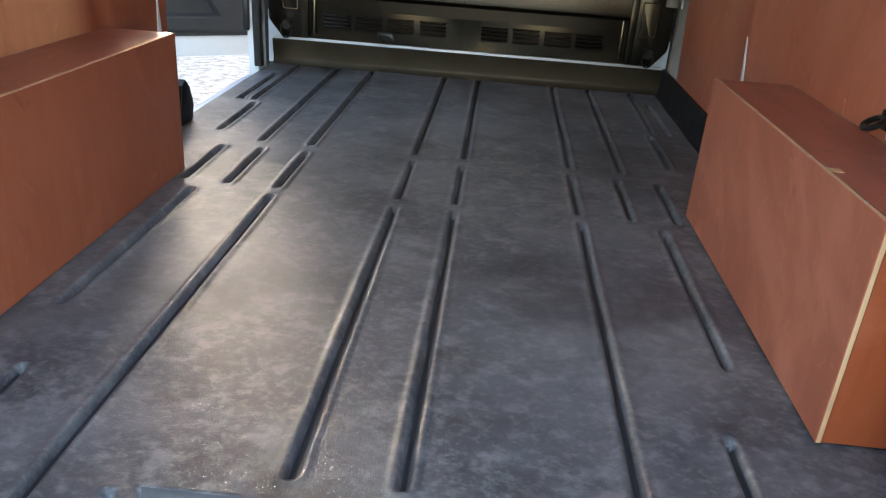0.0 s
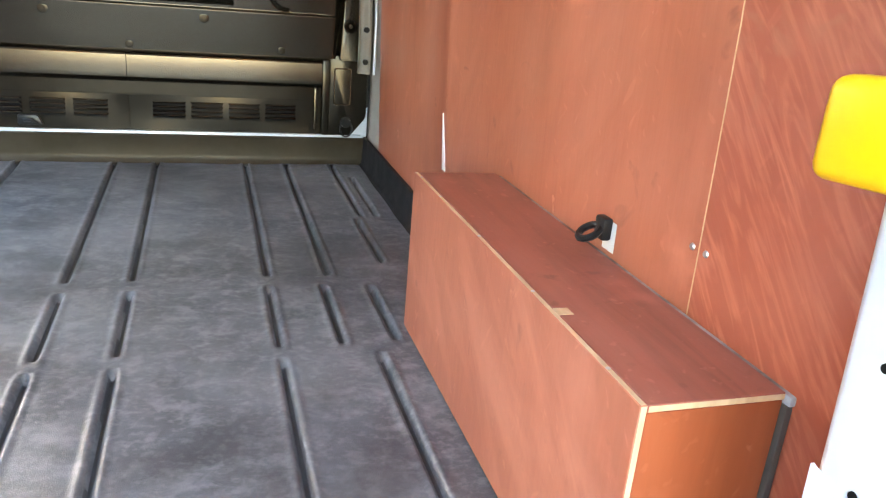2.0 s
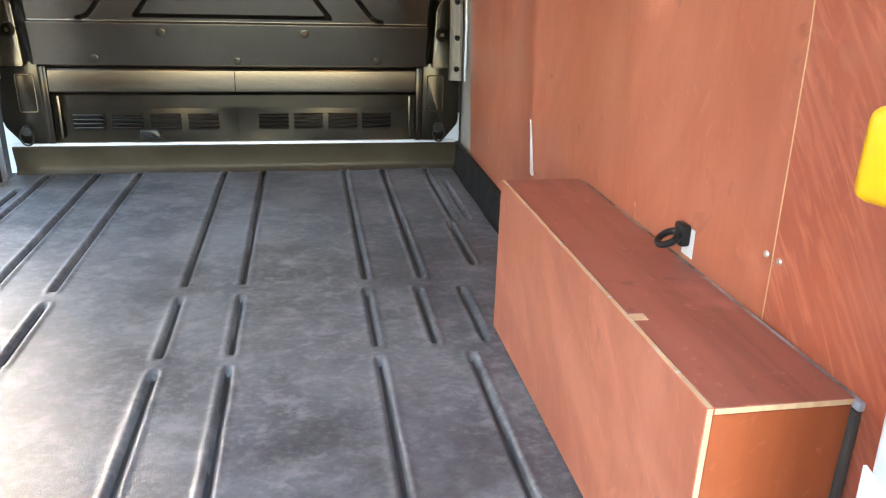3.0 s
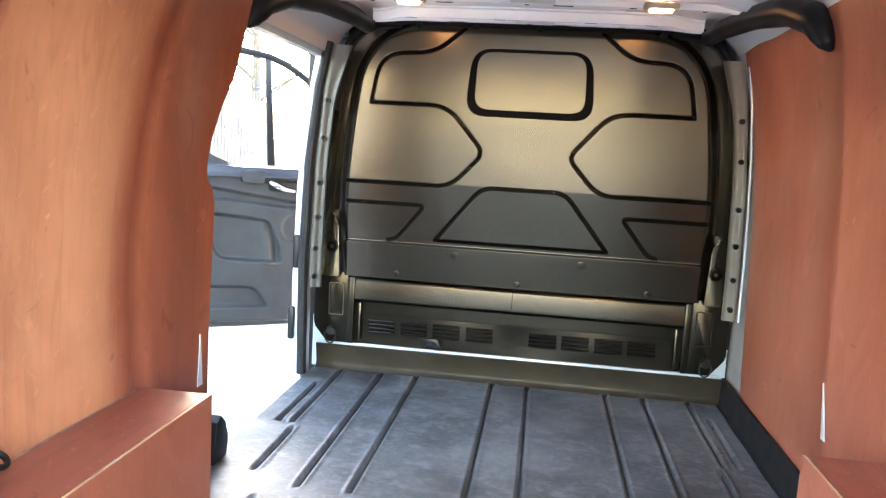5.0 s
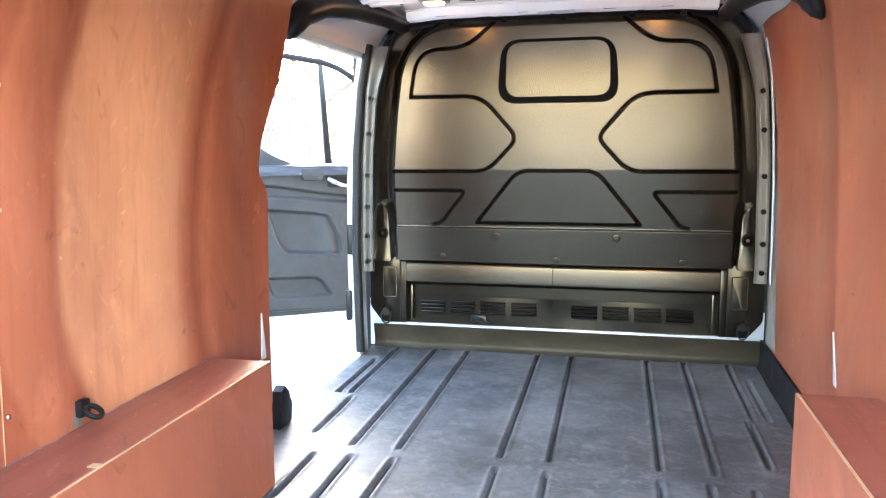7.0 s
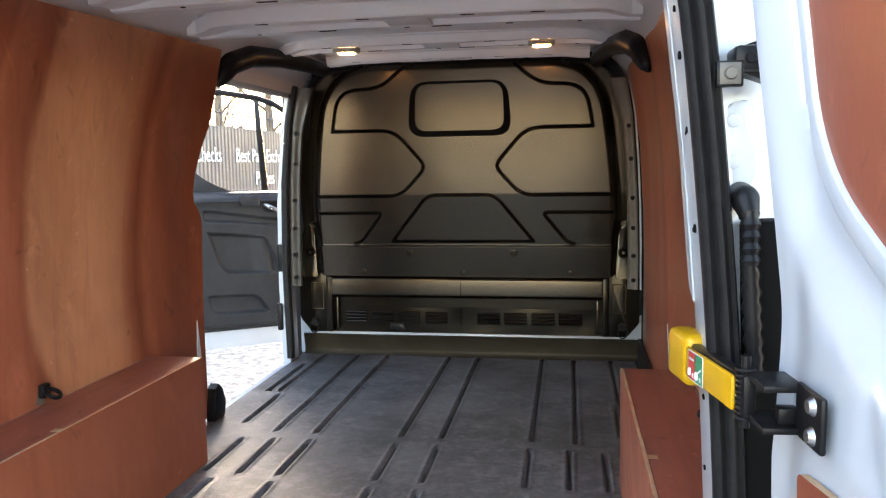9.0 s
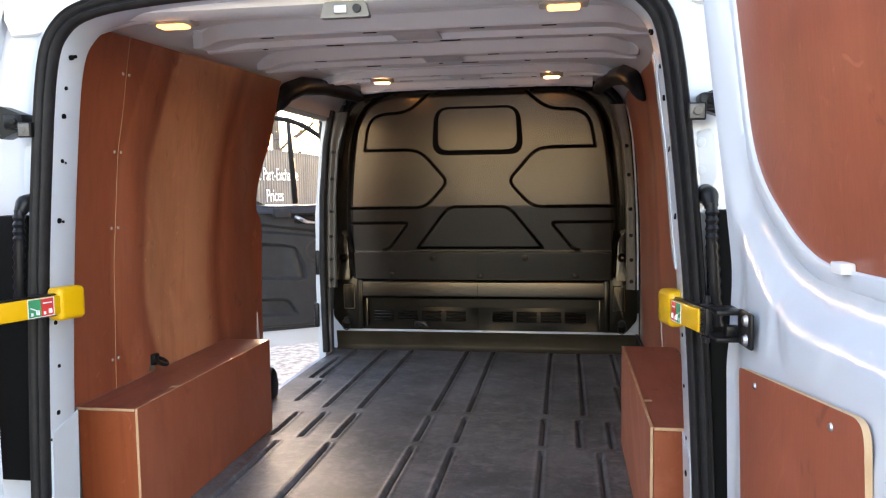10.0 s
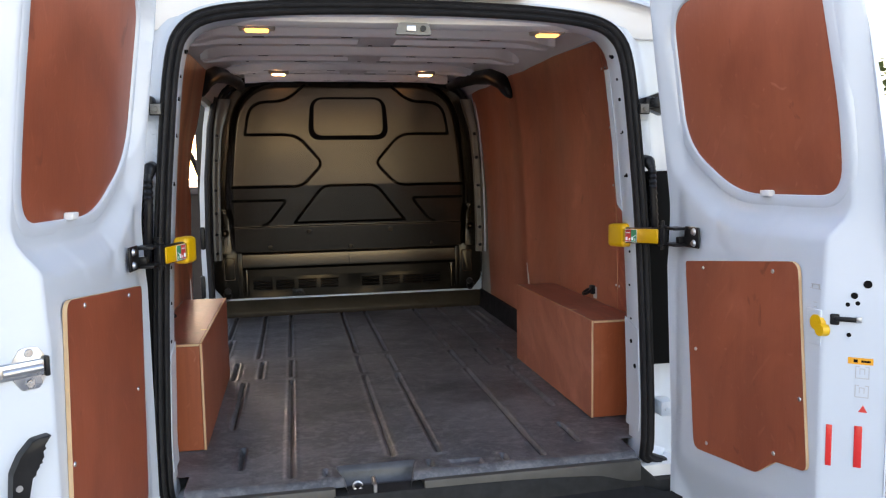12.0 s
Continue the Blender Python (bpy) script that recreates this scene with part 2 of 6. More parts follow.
def dusty_rubber():
    m = mat("rubber_mat", (0.050, 0.054, 0.063), (0.086, 0.090, 0.100), rough=0.38, scale=9.3, bump=0.4, bump_scale=437, rough_var=0.12, detail=10, spec=0.62)
    nt = m.node_tree
    N, L = nt.nodes, nt.links
    bs = N["Principled BSDF"]
    base = bs.inputs["Base Color"].links[0].from_socket
    tc = N["Texture Coordinate"]
    for sc, lo, hi, amount, col in ((1.7, 0.45, 0.66, 0.62, (0.20, 0.20, 0.208)), (5.5, 0.48, 0.66, 0.5, (0.20, 0.201, 0.210)), (23.0, 0.50, 0.64, 0.5, (0.27, 0.268, 0.270)), (70.0, 0.50, 0.64, 0.45, (0.24, 0.236, 0.236)), (2.6, 0.50, 0.64, 0.6, (0.022, 0.022, 0.025)), (8.5, 0.55, 0.68, 0.5, (0.026, 0.024, 0.024))):
        n = N.new("ShaderNodeTexNoise")
        n.inputs["Scale"].default_value, n.inputs["Detail"].default_value, n.inputs["Roughness"].default_value, n.inputs["Distortion"].default_value = sc, (4 if sc < 2 else 9), (0.5 if sc < 2 else 0.66), 0.0
        mp = N.new("ShaderNodeMapping")
        mp.inputs["Scale"].default_value = (0.9, 1.05, 1.0)
        mp.inputs["Rotation"].default_value = (0.31, 0.23, 0.4)
        mp.inputs["Location"].default_value = (0.137, 0.271, 0.373)
        L.new(tc.outputs["Object"], mp.inputs["Vector"])
        L.new(mp.outputs[0], n.inputs["Vector"])
        r = N.new("ShaderNodeMapRange")
        r.inputs["From Min"].default_value, r.inputs["From Max"].default_value, r.inputs["To Max"].default_value = lo, hi, amount
        L.new(n.outputs["Fac"], r.inputs["Value"])
        mx = N.new("ShaderNodeMix")
        mx.data_type = 'RGBA'
        mx.inputs[7].default_value = (*col, 1)
        L.new(r.outputs["Result"], mx.inputs[0])
        L.new(base, mx.inputs[6])
        base = mx.outputs[2]
    L.new(base, bs.inputs["Base Color"])
    return m


RUBBER = dusty_rubber()
# Darker rubber colour that paints shade into the mat's channels.
GROOVE_SHADE = mat("groove_shade_rubber", (0.030, 0.031, 0.034), (0.05, 0.051, 0.056), rough=0.34, scale=20, bump=0.3, bump_scale=420)
SEAL = mat("seal_rubber", (0.012, 0.012, 0.013), (0.021, 0.020, 0.021), rough=0.5, scale=30, bump=0.2, bump_scale=300, spec=0.2)
BLACK = mat("black_plastic", (0.007, 0.007, 0.008), (0.013, 0.013, 0.014), rough=0.34, scale=20, bump=0.1, bump_scale=300, spec=0.22)
BULK = mat("black_satin_steel", (0.0075, 0.0058, 0.0040), (0.0115, 0.0090, 0.0064), rough=0.24, scale=2.5, rough_var=0.04, spec=1.0)
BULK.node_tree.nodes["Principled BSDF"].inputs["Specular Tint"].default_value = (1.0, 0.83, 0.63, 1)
# The same paint as BULK, reflection weakened to imitate shade below the fold.
BULK_SHADED = mat("black_satin_steel_shaded", (0.0075, 0.0060, 0.0045), (0.0115, 0.0092, 0.0070), rough=0.23, scale=2.5, rough_var=0.04, spec=0.86)
BULK_SHADED.node_tree.nodes["Principled BSDF"].inputs["Specular Tint"].default_value = (1.0, 0.85, 0.68, 1)
# Specular held low: shade of the recess and lower parts is built in.
BULK_LOW = mat("black_steel_low_spec", (0.0070, 0.0060, 0.0048), (0.0115, 0.0098, 0.0080), rough=0.2, scale=5, rough_var=0.06, bump=0.08, bump_scale=14, spec=0.24)
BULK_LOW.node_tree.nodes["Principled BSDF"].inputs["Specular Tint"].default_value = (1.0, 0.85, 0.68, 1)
RUBBER_LIP = mat("rubber_lip", (0.022, 0.0175, 0.012), (0.035, 0.028, 0.020), rough=0.40, scale=6, bump=0.2, bump_scale=420, spec=0.22)
RUBBER_LIP.node_tree.nodes["Principled BSDF"].inputs["Specular Tint"].default_value = (1.0, 0.85, 0.68, 1)
TAUPE = mat("pillar_steel", (0.13, 0.12, 0.105), (0.17, 0.155, 0.135), rough=0.4, scale=6)
SILL = mat("sill_strip", (0.045, 0.042, 0.038), (0.065, 0.061, 0.055), rough=0.5, scale=12)
BUMPER = mat("bumper_plastic", (0.012, 0.012, 0.012), (0.02, 0.02, 0.02), rough=0.75, scale=20, bump=0.3, bump_scale=300, spec=0.25)
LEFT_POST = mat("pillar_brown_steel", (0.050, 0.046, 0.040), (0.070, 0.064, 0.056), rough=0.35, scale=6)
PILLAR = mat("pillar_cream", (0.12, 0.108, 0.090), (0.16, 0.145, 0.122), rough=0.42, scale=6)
CREAM = mat("cream_steel", (0.34, 0.31, 0.26), (0.42, 0.385, 0.33), rough=0.42, scale=6)
YELLOW = mat("yellow_plastic", (0.70, 0.385, 0.005), (0.64, 0.345, 0.004), rough=0.35, scale=8)
RED = mat("red_reflector", (0.75, 0.03, 0.025), (0.65, 0.02, 0.02), rough=0.25, scale=10)
GREEN = mat("green_print", (0.02, 0.30, 0.13), None, rough=0.4)
REDPRINT = mat("red_print", (0.70, 0.05, 0.04), None, rough=0.4)
PRINT = mat("white_print", (0.8, 0.8, 0.8), None, rough=0.4)
GREYPRINT = mat("grey_print", (0.45, 0.45, 0.46), None, rough=0.5)
ORANGE = mat("orange_label", (0.85, 0.36, 0.02), None, rough=0.45)
STEEL = mat("bare_steel", (0.55, 0.55, 0.56), (0.42, 0.42, 0.43), rough=0.3, metal=1.0, scale=20)
ZINC = mat("grey_gasket", (0.10, 0.092, 0.085), (0.40, 0.40, 0.40), rough=0.45, scale=7, mix=(0.42, 0.6))
GREYTRIM = mat("door_card_plastic", (0.022, 0.023, 0.026), (0.030, 0.032, 0.035), rough=0.5, scale=10, bump=0.15, bump_scale=250, spec=0.25)
BLUETRIM = mat("belt_rail_plastic", (0.020, 0.027, 0.042), (0.027, 0.034, 0.050), rough=0.35, scale=10, bump=0.15, bump_scale=250)
LENS = glow("lamp_lens", (1.0, 0.52, 0.17), 4.0)
LENS_DIM = glow("amber_lamp_lens", (1.0, 0.46, 0.12), 0.5)
TAIL = mat("tail_lens", (0.42, 0.008, 0.01), (0.35, 0.006, 0.008), rough=0.12, scale=10, coat=0.5)
GLASS = glass("window_glass", (0.93, 0.96, 0.95))
HOLE = mat("dark_hole", (0.005, 0.005, 0.005), None, rough=0.7, spec=0.08)
GROUND = mat("yard_tarmac", (0.16, 0.155, 0.145), (0.46, 0.45, 0.43), rough=0.9, scale=14.0, bump=1.0, bump_scale=60, detail=14, mix=(0.36, 0.62))
FENCE = mat("fence_steel", (0.034, 0.033, 0.050), (0.048, 0.046, 0.066), rough=0.5, scale=3)
BARK = mat("bark", (0.10, 0.075, 0.055), (0.16, 0.125, 0.095), rough=0.9, scale=8, bump=0.5, bump_scale=40)
LEAF = mat("hedge_leaf", (0.05, 0.085, 0.03), (0.09, 0.12, 0.05), rough=0.6, scale=3)


# ---- builders ----
def mesh_of(bm, mats, smooth=35.0):
    bmesh.ops.recalc_face_normals(bm, faces=bm.faces)
    me = bpy.data.meshes.new("mesh")
    bm.to_mesh(me)
    bm.free()
    for m in (mats if isinstance(mats, (list, tuple)) else [mats]):
        me.materials.append(m)
    if smooth:
        me.polygons.foreach_set("use_smooth", [True] * len(me.polygons))
        me.set_sharp_from_angle(angle=radians(smooth))
    return me


def part(name, bm, material, parent, label="", smooth=35.0):
    """One mesh object under a thing (or under one of its parts). The mesh is given in world metres."""
    ob = new(name, mesh_of(bm, material, smooth))
    ob.parent = parent
    if parent.type == 'EMPTY':
        ob.matrix_parent_inverse = Matrix.Translation(parent.location).inverted()
    if label:
        tagged(ob, label=label)
    return ob


def thing(name, at, label, category, group="", kind=""):
    ob = new(name)
    ob.location = at
    ob.empty_display_size = 0.05
    return tagged(ob, label, category, group, kind)


def solo(name, bm, material, label, category, group="", kind="", smooth=35.0):
    return tagged(new(name, mesh_of(bm, material, smooth)), label, category, group, kind)


def box(bm, lo, hi, bevel=0.0, f=None, seg=2, mi=0):
    """A box between two corners, its edges rounded; f maps local to world."""
    r = bmesh.ops.create_cube(bm, size=1.0)
    vs = r["verts"]
    for v in vs:
        v.co = Vector([(a + b) / 2 + c * (b - a) for a, b, c in zip(lo, hi, v.co)])
    fs = set(x for v in vs for x in v.link_faces)
    for x in fs:
        x.material_index = mi
    if bevel:
        es = list(set(e for v in vs for e in v.link_edges))
        r = bmesh.ops.bevel(bm, geom=es, offset=bevel, segments=seg, affect='EDGES', profile=0.5)
        vs = list(set(v for x in r["faces"] for v in x.verts) | set(v for v in vs if v.is_valid))
    if f:
        for v in vs:
            v.co = f(*v.co)
    return vs


def tube(bm, pts, r, n=10, closed=False, cap=True, mi=0):
    """A round bar along points; r is one radius or one for each point."""
    pts = [Vector(p) for p in pts]
    k = len(pts)
    rs = r if isinstance(r, (list, tuple)) else [r] * k
    rings, up = [], None
    for i, p in enumerate(pts):
        a = pts[(i - 1) % k] if (closed or i) else p
        b = pts[(i + 1) % k] if (closed or i < k - 1) else p
        t = (b - a).normalized()
        if up is None:
            up = Vector((0, 0, 1)) if abs(t.z) < 0.9 else Vector((1, 0, 0))
        s = t.cross(up).normalized()
        up = s.cross(t).normalized()
        rings.append([bm.verts.new(p + (s * math.cos(q) + up * math.sin(q)) * rs[i]) for q in (2 * math.pi * j / n for j in range(n))])
    for i in range(k if closed else k - 1):
        A, B = rings[i], rings[(i + 1) % k]
        for j in range(n):
            bm.faces.new((A[j], A[(j + 1) % n], B[(j + 1) % n], B[j])).material_index = mi
    if cap and not closed:
        bm.faces.new(rings[0]).material_index = mi
        bm.faces.new(rings[-1]).material_index = mi


def prism(bm, outline, w0, w1, f, bevel=0.0, mi=0):
    """A plate of any outline: f(u, v, w) maps its plane and depth to the world."""
    A = [bm.verts.new(Vector((u, v, w0))) for u, v in outline]
    B = [bm.verts.new(Vector((u, v, w1))) for u, v in outline]
    k = len(outline)
    fs = [bm.faces.new(A), bm.faces.new(B)]
    es = list(fs[1].edges)
    for i in range(k):
        fs.append(bm.faces.new((A[i], A[(i + 1) % k], B[(i + 1) % k], B[i])))
    for x in fs:
        x.material_index = mi
    vs = A + B
    if bevel:
        r = bmesh.ops.bevel(bm, geom=es, offset=bevel, segments=2, affect='EDGES', profile=0.5)
        vs = list(set(v for x in r["faces"] for v in x.verts) | set(v for v in vs if v.is_valid))
    for v in vs:
        v.co = f(*v.co)


def rounded(pts, r, n=5):
    """A closed outline with its corners rounded; r: one radius or one for each corner."""
    out, k = [], len(pts)
    rs = r if isinstance(r, (list, tuple)) else [r] * k
    for i in range(k):
        p, a, b = Vector(pts[i]).to_2d(), Vector(pts[i - 1]).to_2d(), Vector(pts[(i + 1) % k]).to_2d()
        da, db = (a - p), (b - p)
        c = min(rs[i], da.length * 0.49, db.length * 0.49)
        if c < 1e-5:
            out.append((p.x, p.y))
            continue
        s, e = p + da.normalized() * c, p + db.normalized() * c
        for j in range(n + 1):
            t = j / n
            q = s * (1 - t) ** 2 + p * 2 * t * (1 - t) + e * t * t
            out.append((q.x, q.y))
    return out


def sweep(bm, path, prof, f, closed=True, mi=0):
    """A profile of (out, w) run along a plane path of (u, v); f(u, v, w) maps to the world."""
    P = [Vector(p) for p in path]
    k, rings = len(P), []
    area = sum(P[i].x * P[(i + 1) % k].y - P[(i + 1) % k].x * P[i].y for i in range(k))
    sg = 1 if area > 0 else -1
    for i in range(k):
        a = P[(i - 1) % k] if (closed or i) else P[i]
        b = P[(i + 1) % k] if (closed or i < k - 1) else P[i]
        t = (b - a).normalized()
        nrm = Vector((t.y, -t.x)) * sg
        rings.append([bm.verts.new(f(P[i].x + nrm.x * o, P[i].y + nrm.y * o, w)) for o, w in prof])
    m = len(prof)
    for i in range(k if closed else k - 1):
        A, B = rings[i], rings[(i + 1) % k]
        for j in range(m):
            bm.faces.new((A[j], A[(j + 1) % m], B[(j + 1) % m], B[j])).material_index = mi
    if not closed:
        bm.faces.new(rings[0])
        bm.faces.new(rings[-1])


def shell(bm, na, nb, front, back, keep=None, mi=0, edge_mi=None):
    """A thick sheet: front(a, b) and back(a, b) for a, b in 0..1; keep(i, j) may leave cells open."""
    F = [[bm.verts.new(front(i / na, j / nb)) for j in range(nb + 1)] for i in range(na + 1)]
    B = [[bm.verts.new(back(i / na, j / nb)) for j in range(nb + 1)] for i in range(na + 1)]
    on = [[keep is None or keep((i + 0.5) / na, (j + 0.5) / nb) for j in range(nb)] for i in range(na)]
    em = mi if edge_mi is None else edge_mi
    for i in range(na):
        for j in range(nb):
            if not on[i][j]:
                continue
            bm.faces.new((F[i][j], F[i + 1][j], F[i + 1][j + 1], F[i][j + 1])).material_index = mi
            bm.faces.new((B[i][j], B[i][j + 1], B[i + 1][j + 1], B[i + 1][j])).material_index = mi
            for di, dj, (p, q) in ((-1, 0, ((i, j), (i, j + 1))), (1, 0, ((i + 1, j), (i + 1, j + 1))), (0, -1, ((i, j), (i + 1, j))), (0, 1, ((i, j + 1), (i + 1, j + 1)))):
                ii, jj = i + di, j + dj
                if not (0 <= ii < na and 0 <= jj < nb and on[ii][jj]):
                    bm.faces.new((F[p[0]][p[1]], F[q[0]][q[1]], B[q[0]][q[1]], B[p[0]][p[1]])).material_index = em
    for v in [v for v in bm.verts if not v.link_faces]:
        bm.verts.remove(v)


def smooth01(x):
    x = max(0.0, min(1.0, x))
    return x * x * (3 - 2 * x)


def lerp_table(z, table):
    for (z0, a), (z1, b) in zip(table, table[1:]):
        if z <= z1:
            return a + (b - a) * max(0.0, (z - z0) / (z1 - z0))
    return table[-1][1]


def height_grid(us, vs, h):
    """Vertices and quads of a sheet of heights, by numpy arrays."""
    U, V = np.meshgrid(us, vs, indexing="ij")
    Hh = h(U, V)
    nu, nv = len(us), len(vs)
    idx = np.arange(nu * nv).reshape(nu, nv)
    quads = np.stack([idx[:-1, :-1], idx[1:, :-1], idx[1:, 1:], idx[:-1, 1:]], -1).reshape(-1, 4)
    return U.ravel(), V.ravel(), Hh.ravel(), quads


def np_seg(U, V, a, b):
    d = np.array(b, float) - np.array(a, float)
    t = np.clip(((U - a[0]) * d[0] + (V - a[1]) * d[1]) / (d @ d + 1e-12), 0, 1)
    return np.hypot(U - a[0] - t * d[0], V - a[1] - t * d[1])


def np_path(U, V, pts, closed=False):
    r = np.full_like(U, 9.0)
    for i in range(len(pts) - (0 if closed else 1)):
        r = np.minimum(r, np_seg(U, V, pts[i], pts[(i + 1) % len(pts)]))
    return r


def np_inside(U, V, pts):
    c = np.zeros(U.shape, bool)
    for i in range(len(pts)):
        (x1, y1), (x2, y2) = pts[i - 1], pts[i]
        if y1 != y2:
            c ^= ((V < y1) != (V < y2)) & (U < (x2 - x1) * (V - y1) / (y2 - y1) + x1)
    return c


def np_step(x):
    x = np.clip(x, 0, 1)
    return x * x * (3 - 2 * x)


FLOOR = 0.60


# ---- floor: moulded rubber mat with pressed channels ----
def build_floor():
    runs = []
    for s in (-1, 1):
        runs += [(s * 0.075, 1.49, 2.645), (s * 0.40, 1.49, 2.645), (s * 0.555, 1.49, 2.64), (s * 0.735, 1.98, 2.64)]
        runs += [(s * 0.075, 1.10, 1.40), (s * 0.395, 1.10, 1.40), (s * 0.53, 1.10, 1.40), (s * 0.648, 1.10, 1.39)]
        runs += [(s * 0.075, 0.03, 1.025), (s * 0.395, -0.075, 1.025), (s * 0.60, 0.42, 1.025), (s * 0.55, 0.02, 0.20)]
        runs += [(s * 0.785, 1.98, 2.44), (s * 0.715, 1.57, 1.93)]
    runs += [(-0.29, -0.085, -0.045), (0.03, -0.085, -0.045), (0.27, -0.085, -0.045)]

    def h(U, V):
        z = np.full_like(U, FLOOR)
        for x, a, b in runs:
            d = np_seg(U, V, (x, a), (x, b))
            z -= 0.016 * (1 - np_step((d - 0.002) / 0.009))
            z += 0.0032 * np.exp(-((d - 0.0165) / 0.006) ** 2)
        d = np_seg(U, V, (-0.785, 1.98), (-0.735, 1.98))
        z -= 0.006 * (1 - np_step((d - 0.008) / 0.01))
        z += 0.0012 * np.sin(U * 9 + 2 * np.sin(V * 5)) * np.sin(V * 7 + U * 3)
        # latch pocket and the shallow blank beside it
        pk = np.maximum(np.abs(U + 0.135) - 0.115 - 0.25 * (V + 0.05), np.maximum(V + 0.03, -V - 0.25))
        z -= 0.06 * (1 - np_step(pk / 0.014 + 0.5))
        pk2 = np.maximum(np.abs(U - 0.145) - 0.05, np.abs(V + 0.075) - 0.022)
        z -= 0.008 * (1 - np_step(pk2 / 0.008 + 0.5))
        # rear edge rolls down over the sill
        r = np.clip((-0.105 - V) / 0.03, 0, 1)
        z -= 0.02 * r * r
        return z
    us, vs = np.arange(-0.868, 0.8681, 0.004), np.concatenate([np.arange(-0.137, 0.25, 0.006), np.arange(0.25, 2.675, 0.0125), [2.675]])
    X, Y, Z, q = height_grid(us, vs, h)
    q = q[~((np.abs(X[q]) > 0.70) & (Y[q] < 0.0)).any(1)]
    me = bpy.data.meshes.new("floor")
    me.from_pydata(np.stack([X, Y, Z], -1).tolist(), [], q.tolist())
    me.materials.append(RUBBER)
    me.materials.append(GROOVE_SHADE)
    # the lowest faces get the painted channel shade
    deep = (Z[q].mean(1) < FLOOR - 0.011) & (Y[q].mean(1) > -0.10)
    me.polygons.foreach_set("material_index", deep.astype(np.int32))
    me.polygons.foreach_set("use_smooth", [True] * len(me.polygons))
    fl = tagged(new("floor", me), "worn black moulded rubber load mat with pressed channels", "floor", kind="structure")
    # turned-up lips of the mat
    bm = bmesh.new()
    lip = [(2.63, 0.597), (2.652, 0.600), (2.664, 0.612), (2.668, 0.63), (2.652, 0.706), (2.656, 0.710), (2.662, 0.710), (2.680, 0.60)]
    A = [bm.verts.new((-0.858, y, z)) for y, z in lip]
    B = [bm.verts.new((0.868, y, z)) for y, z in lip]
    for i in range(len(lip)):
        bm.faces.new((A[i], A[(i + 1) % len(lip)], B[(i + 1) % len(lip)], B[i]))
    bm.faces.new(A), bm.faces.new(B)
    part("front_lip", bm, RUBBER_LIP, fl)
    bm = bmesh.new()
    lip = [(0.845, 0.598), (0.861, 0.605), (0.867, 0.62), (0.867, 0.715), (0.879, 0.715), (0.883, 0.598)]
    A = [bm.verts.new((x, 1.16, z)) for x, z in lip]
    B = [bm.verts.new((x, 2.665, z)) for x, z in lip]
    for i in range(len(lip)):
        bm.faces.new((A[i], A[(i + 1) % len(lip)], B[(i + 1) % len(lip)], B[i]))
    bm.faces.new(A), bm.faces.new(B)
    part("side_lip", bm, SEAL, fl)
    bm = bmesh.new()
    box(bm, (-0.70, -0.155, 0.515), (-0.268, -0.10, 0.583), 0.006)
    box(bm, (-0.002, -0.155, 0.515), (0.70, -0.10, 0.583), 0.006)
    part("sill_edge", bm, SILL, fl, "dull grey sill strip under the mat")
    bm = bmesh.new()
    box(bm, (-0.90, -0.10, 0.50), (0.90, 2.70, 0.54), 0.0)
    part("floor_pan", bm, WHITE_IN, fl)
    return fl


build_floor()

# ---- side linings of stained ply ----
PLY_L_X = [(0.6, 0.866), (0.75, 0.864), (1.0, 0.860), (1.35, 0.850), (1.67, 0.822), (1.85, 0.788), (2.03, 0.755)]
PLY_R_X = [(0.6, 0.885), (0.75, 0.882), (1.0, 0.876), (1.35, 0.868), (1.67, 0.848), (1.85, 0.822), (2.03, 0.785)]


def ply_x(y, z, s):
    wave = 0.004 * math.sin(y * 9.0 + (1.0 if s < 0 else 2.6)) + 0.003 * math.sin(y * 17 + z * 1.3)
    bow = wave * smooth01((z - 0.7) / 0.5) * (1 - 0.8 * smooth01((z - 1.75) / 0.2)) * (1.4 if s < 0 else 1.0)
    return s * (lerp_table(z, PLY_L_X if s < 0 else PLY_R_X) + bow)


def ply_sheet(bm, s, y0, y1, z0, z1, th=0.006):
    def fr(a, b):
        z = z0(a) + (z1(a) - z0(a)) * b
        y = y0(z) + (y1(z) - y0(z)) * a
        return Vector((ply_x(y, z, s), y, z))
    shell(bm, max(4, int((y1(1.2) - y0(1.2)) / 0.03)), 40, fr, lambda a, b: fr(a, b) + Vector((s * th, 0, 0)), mi=0, edge_mi=1)


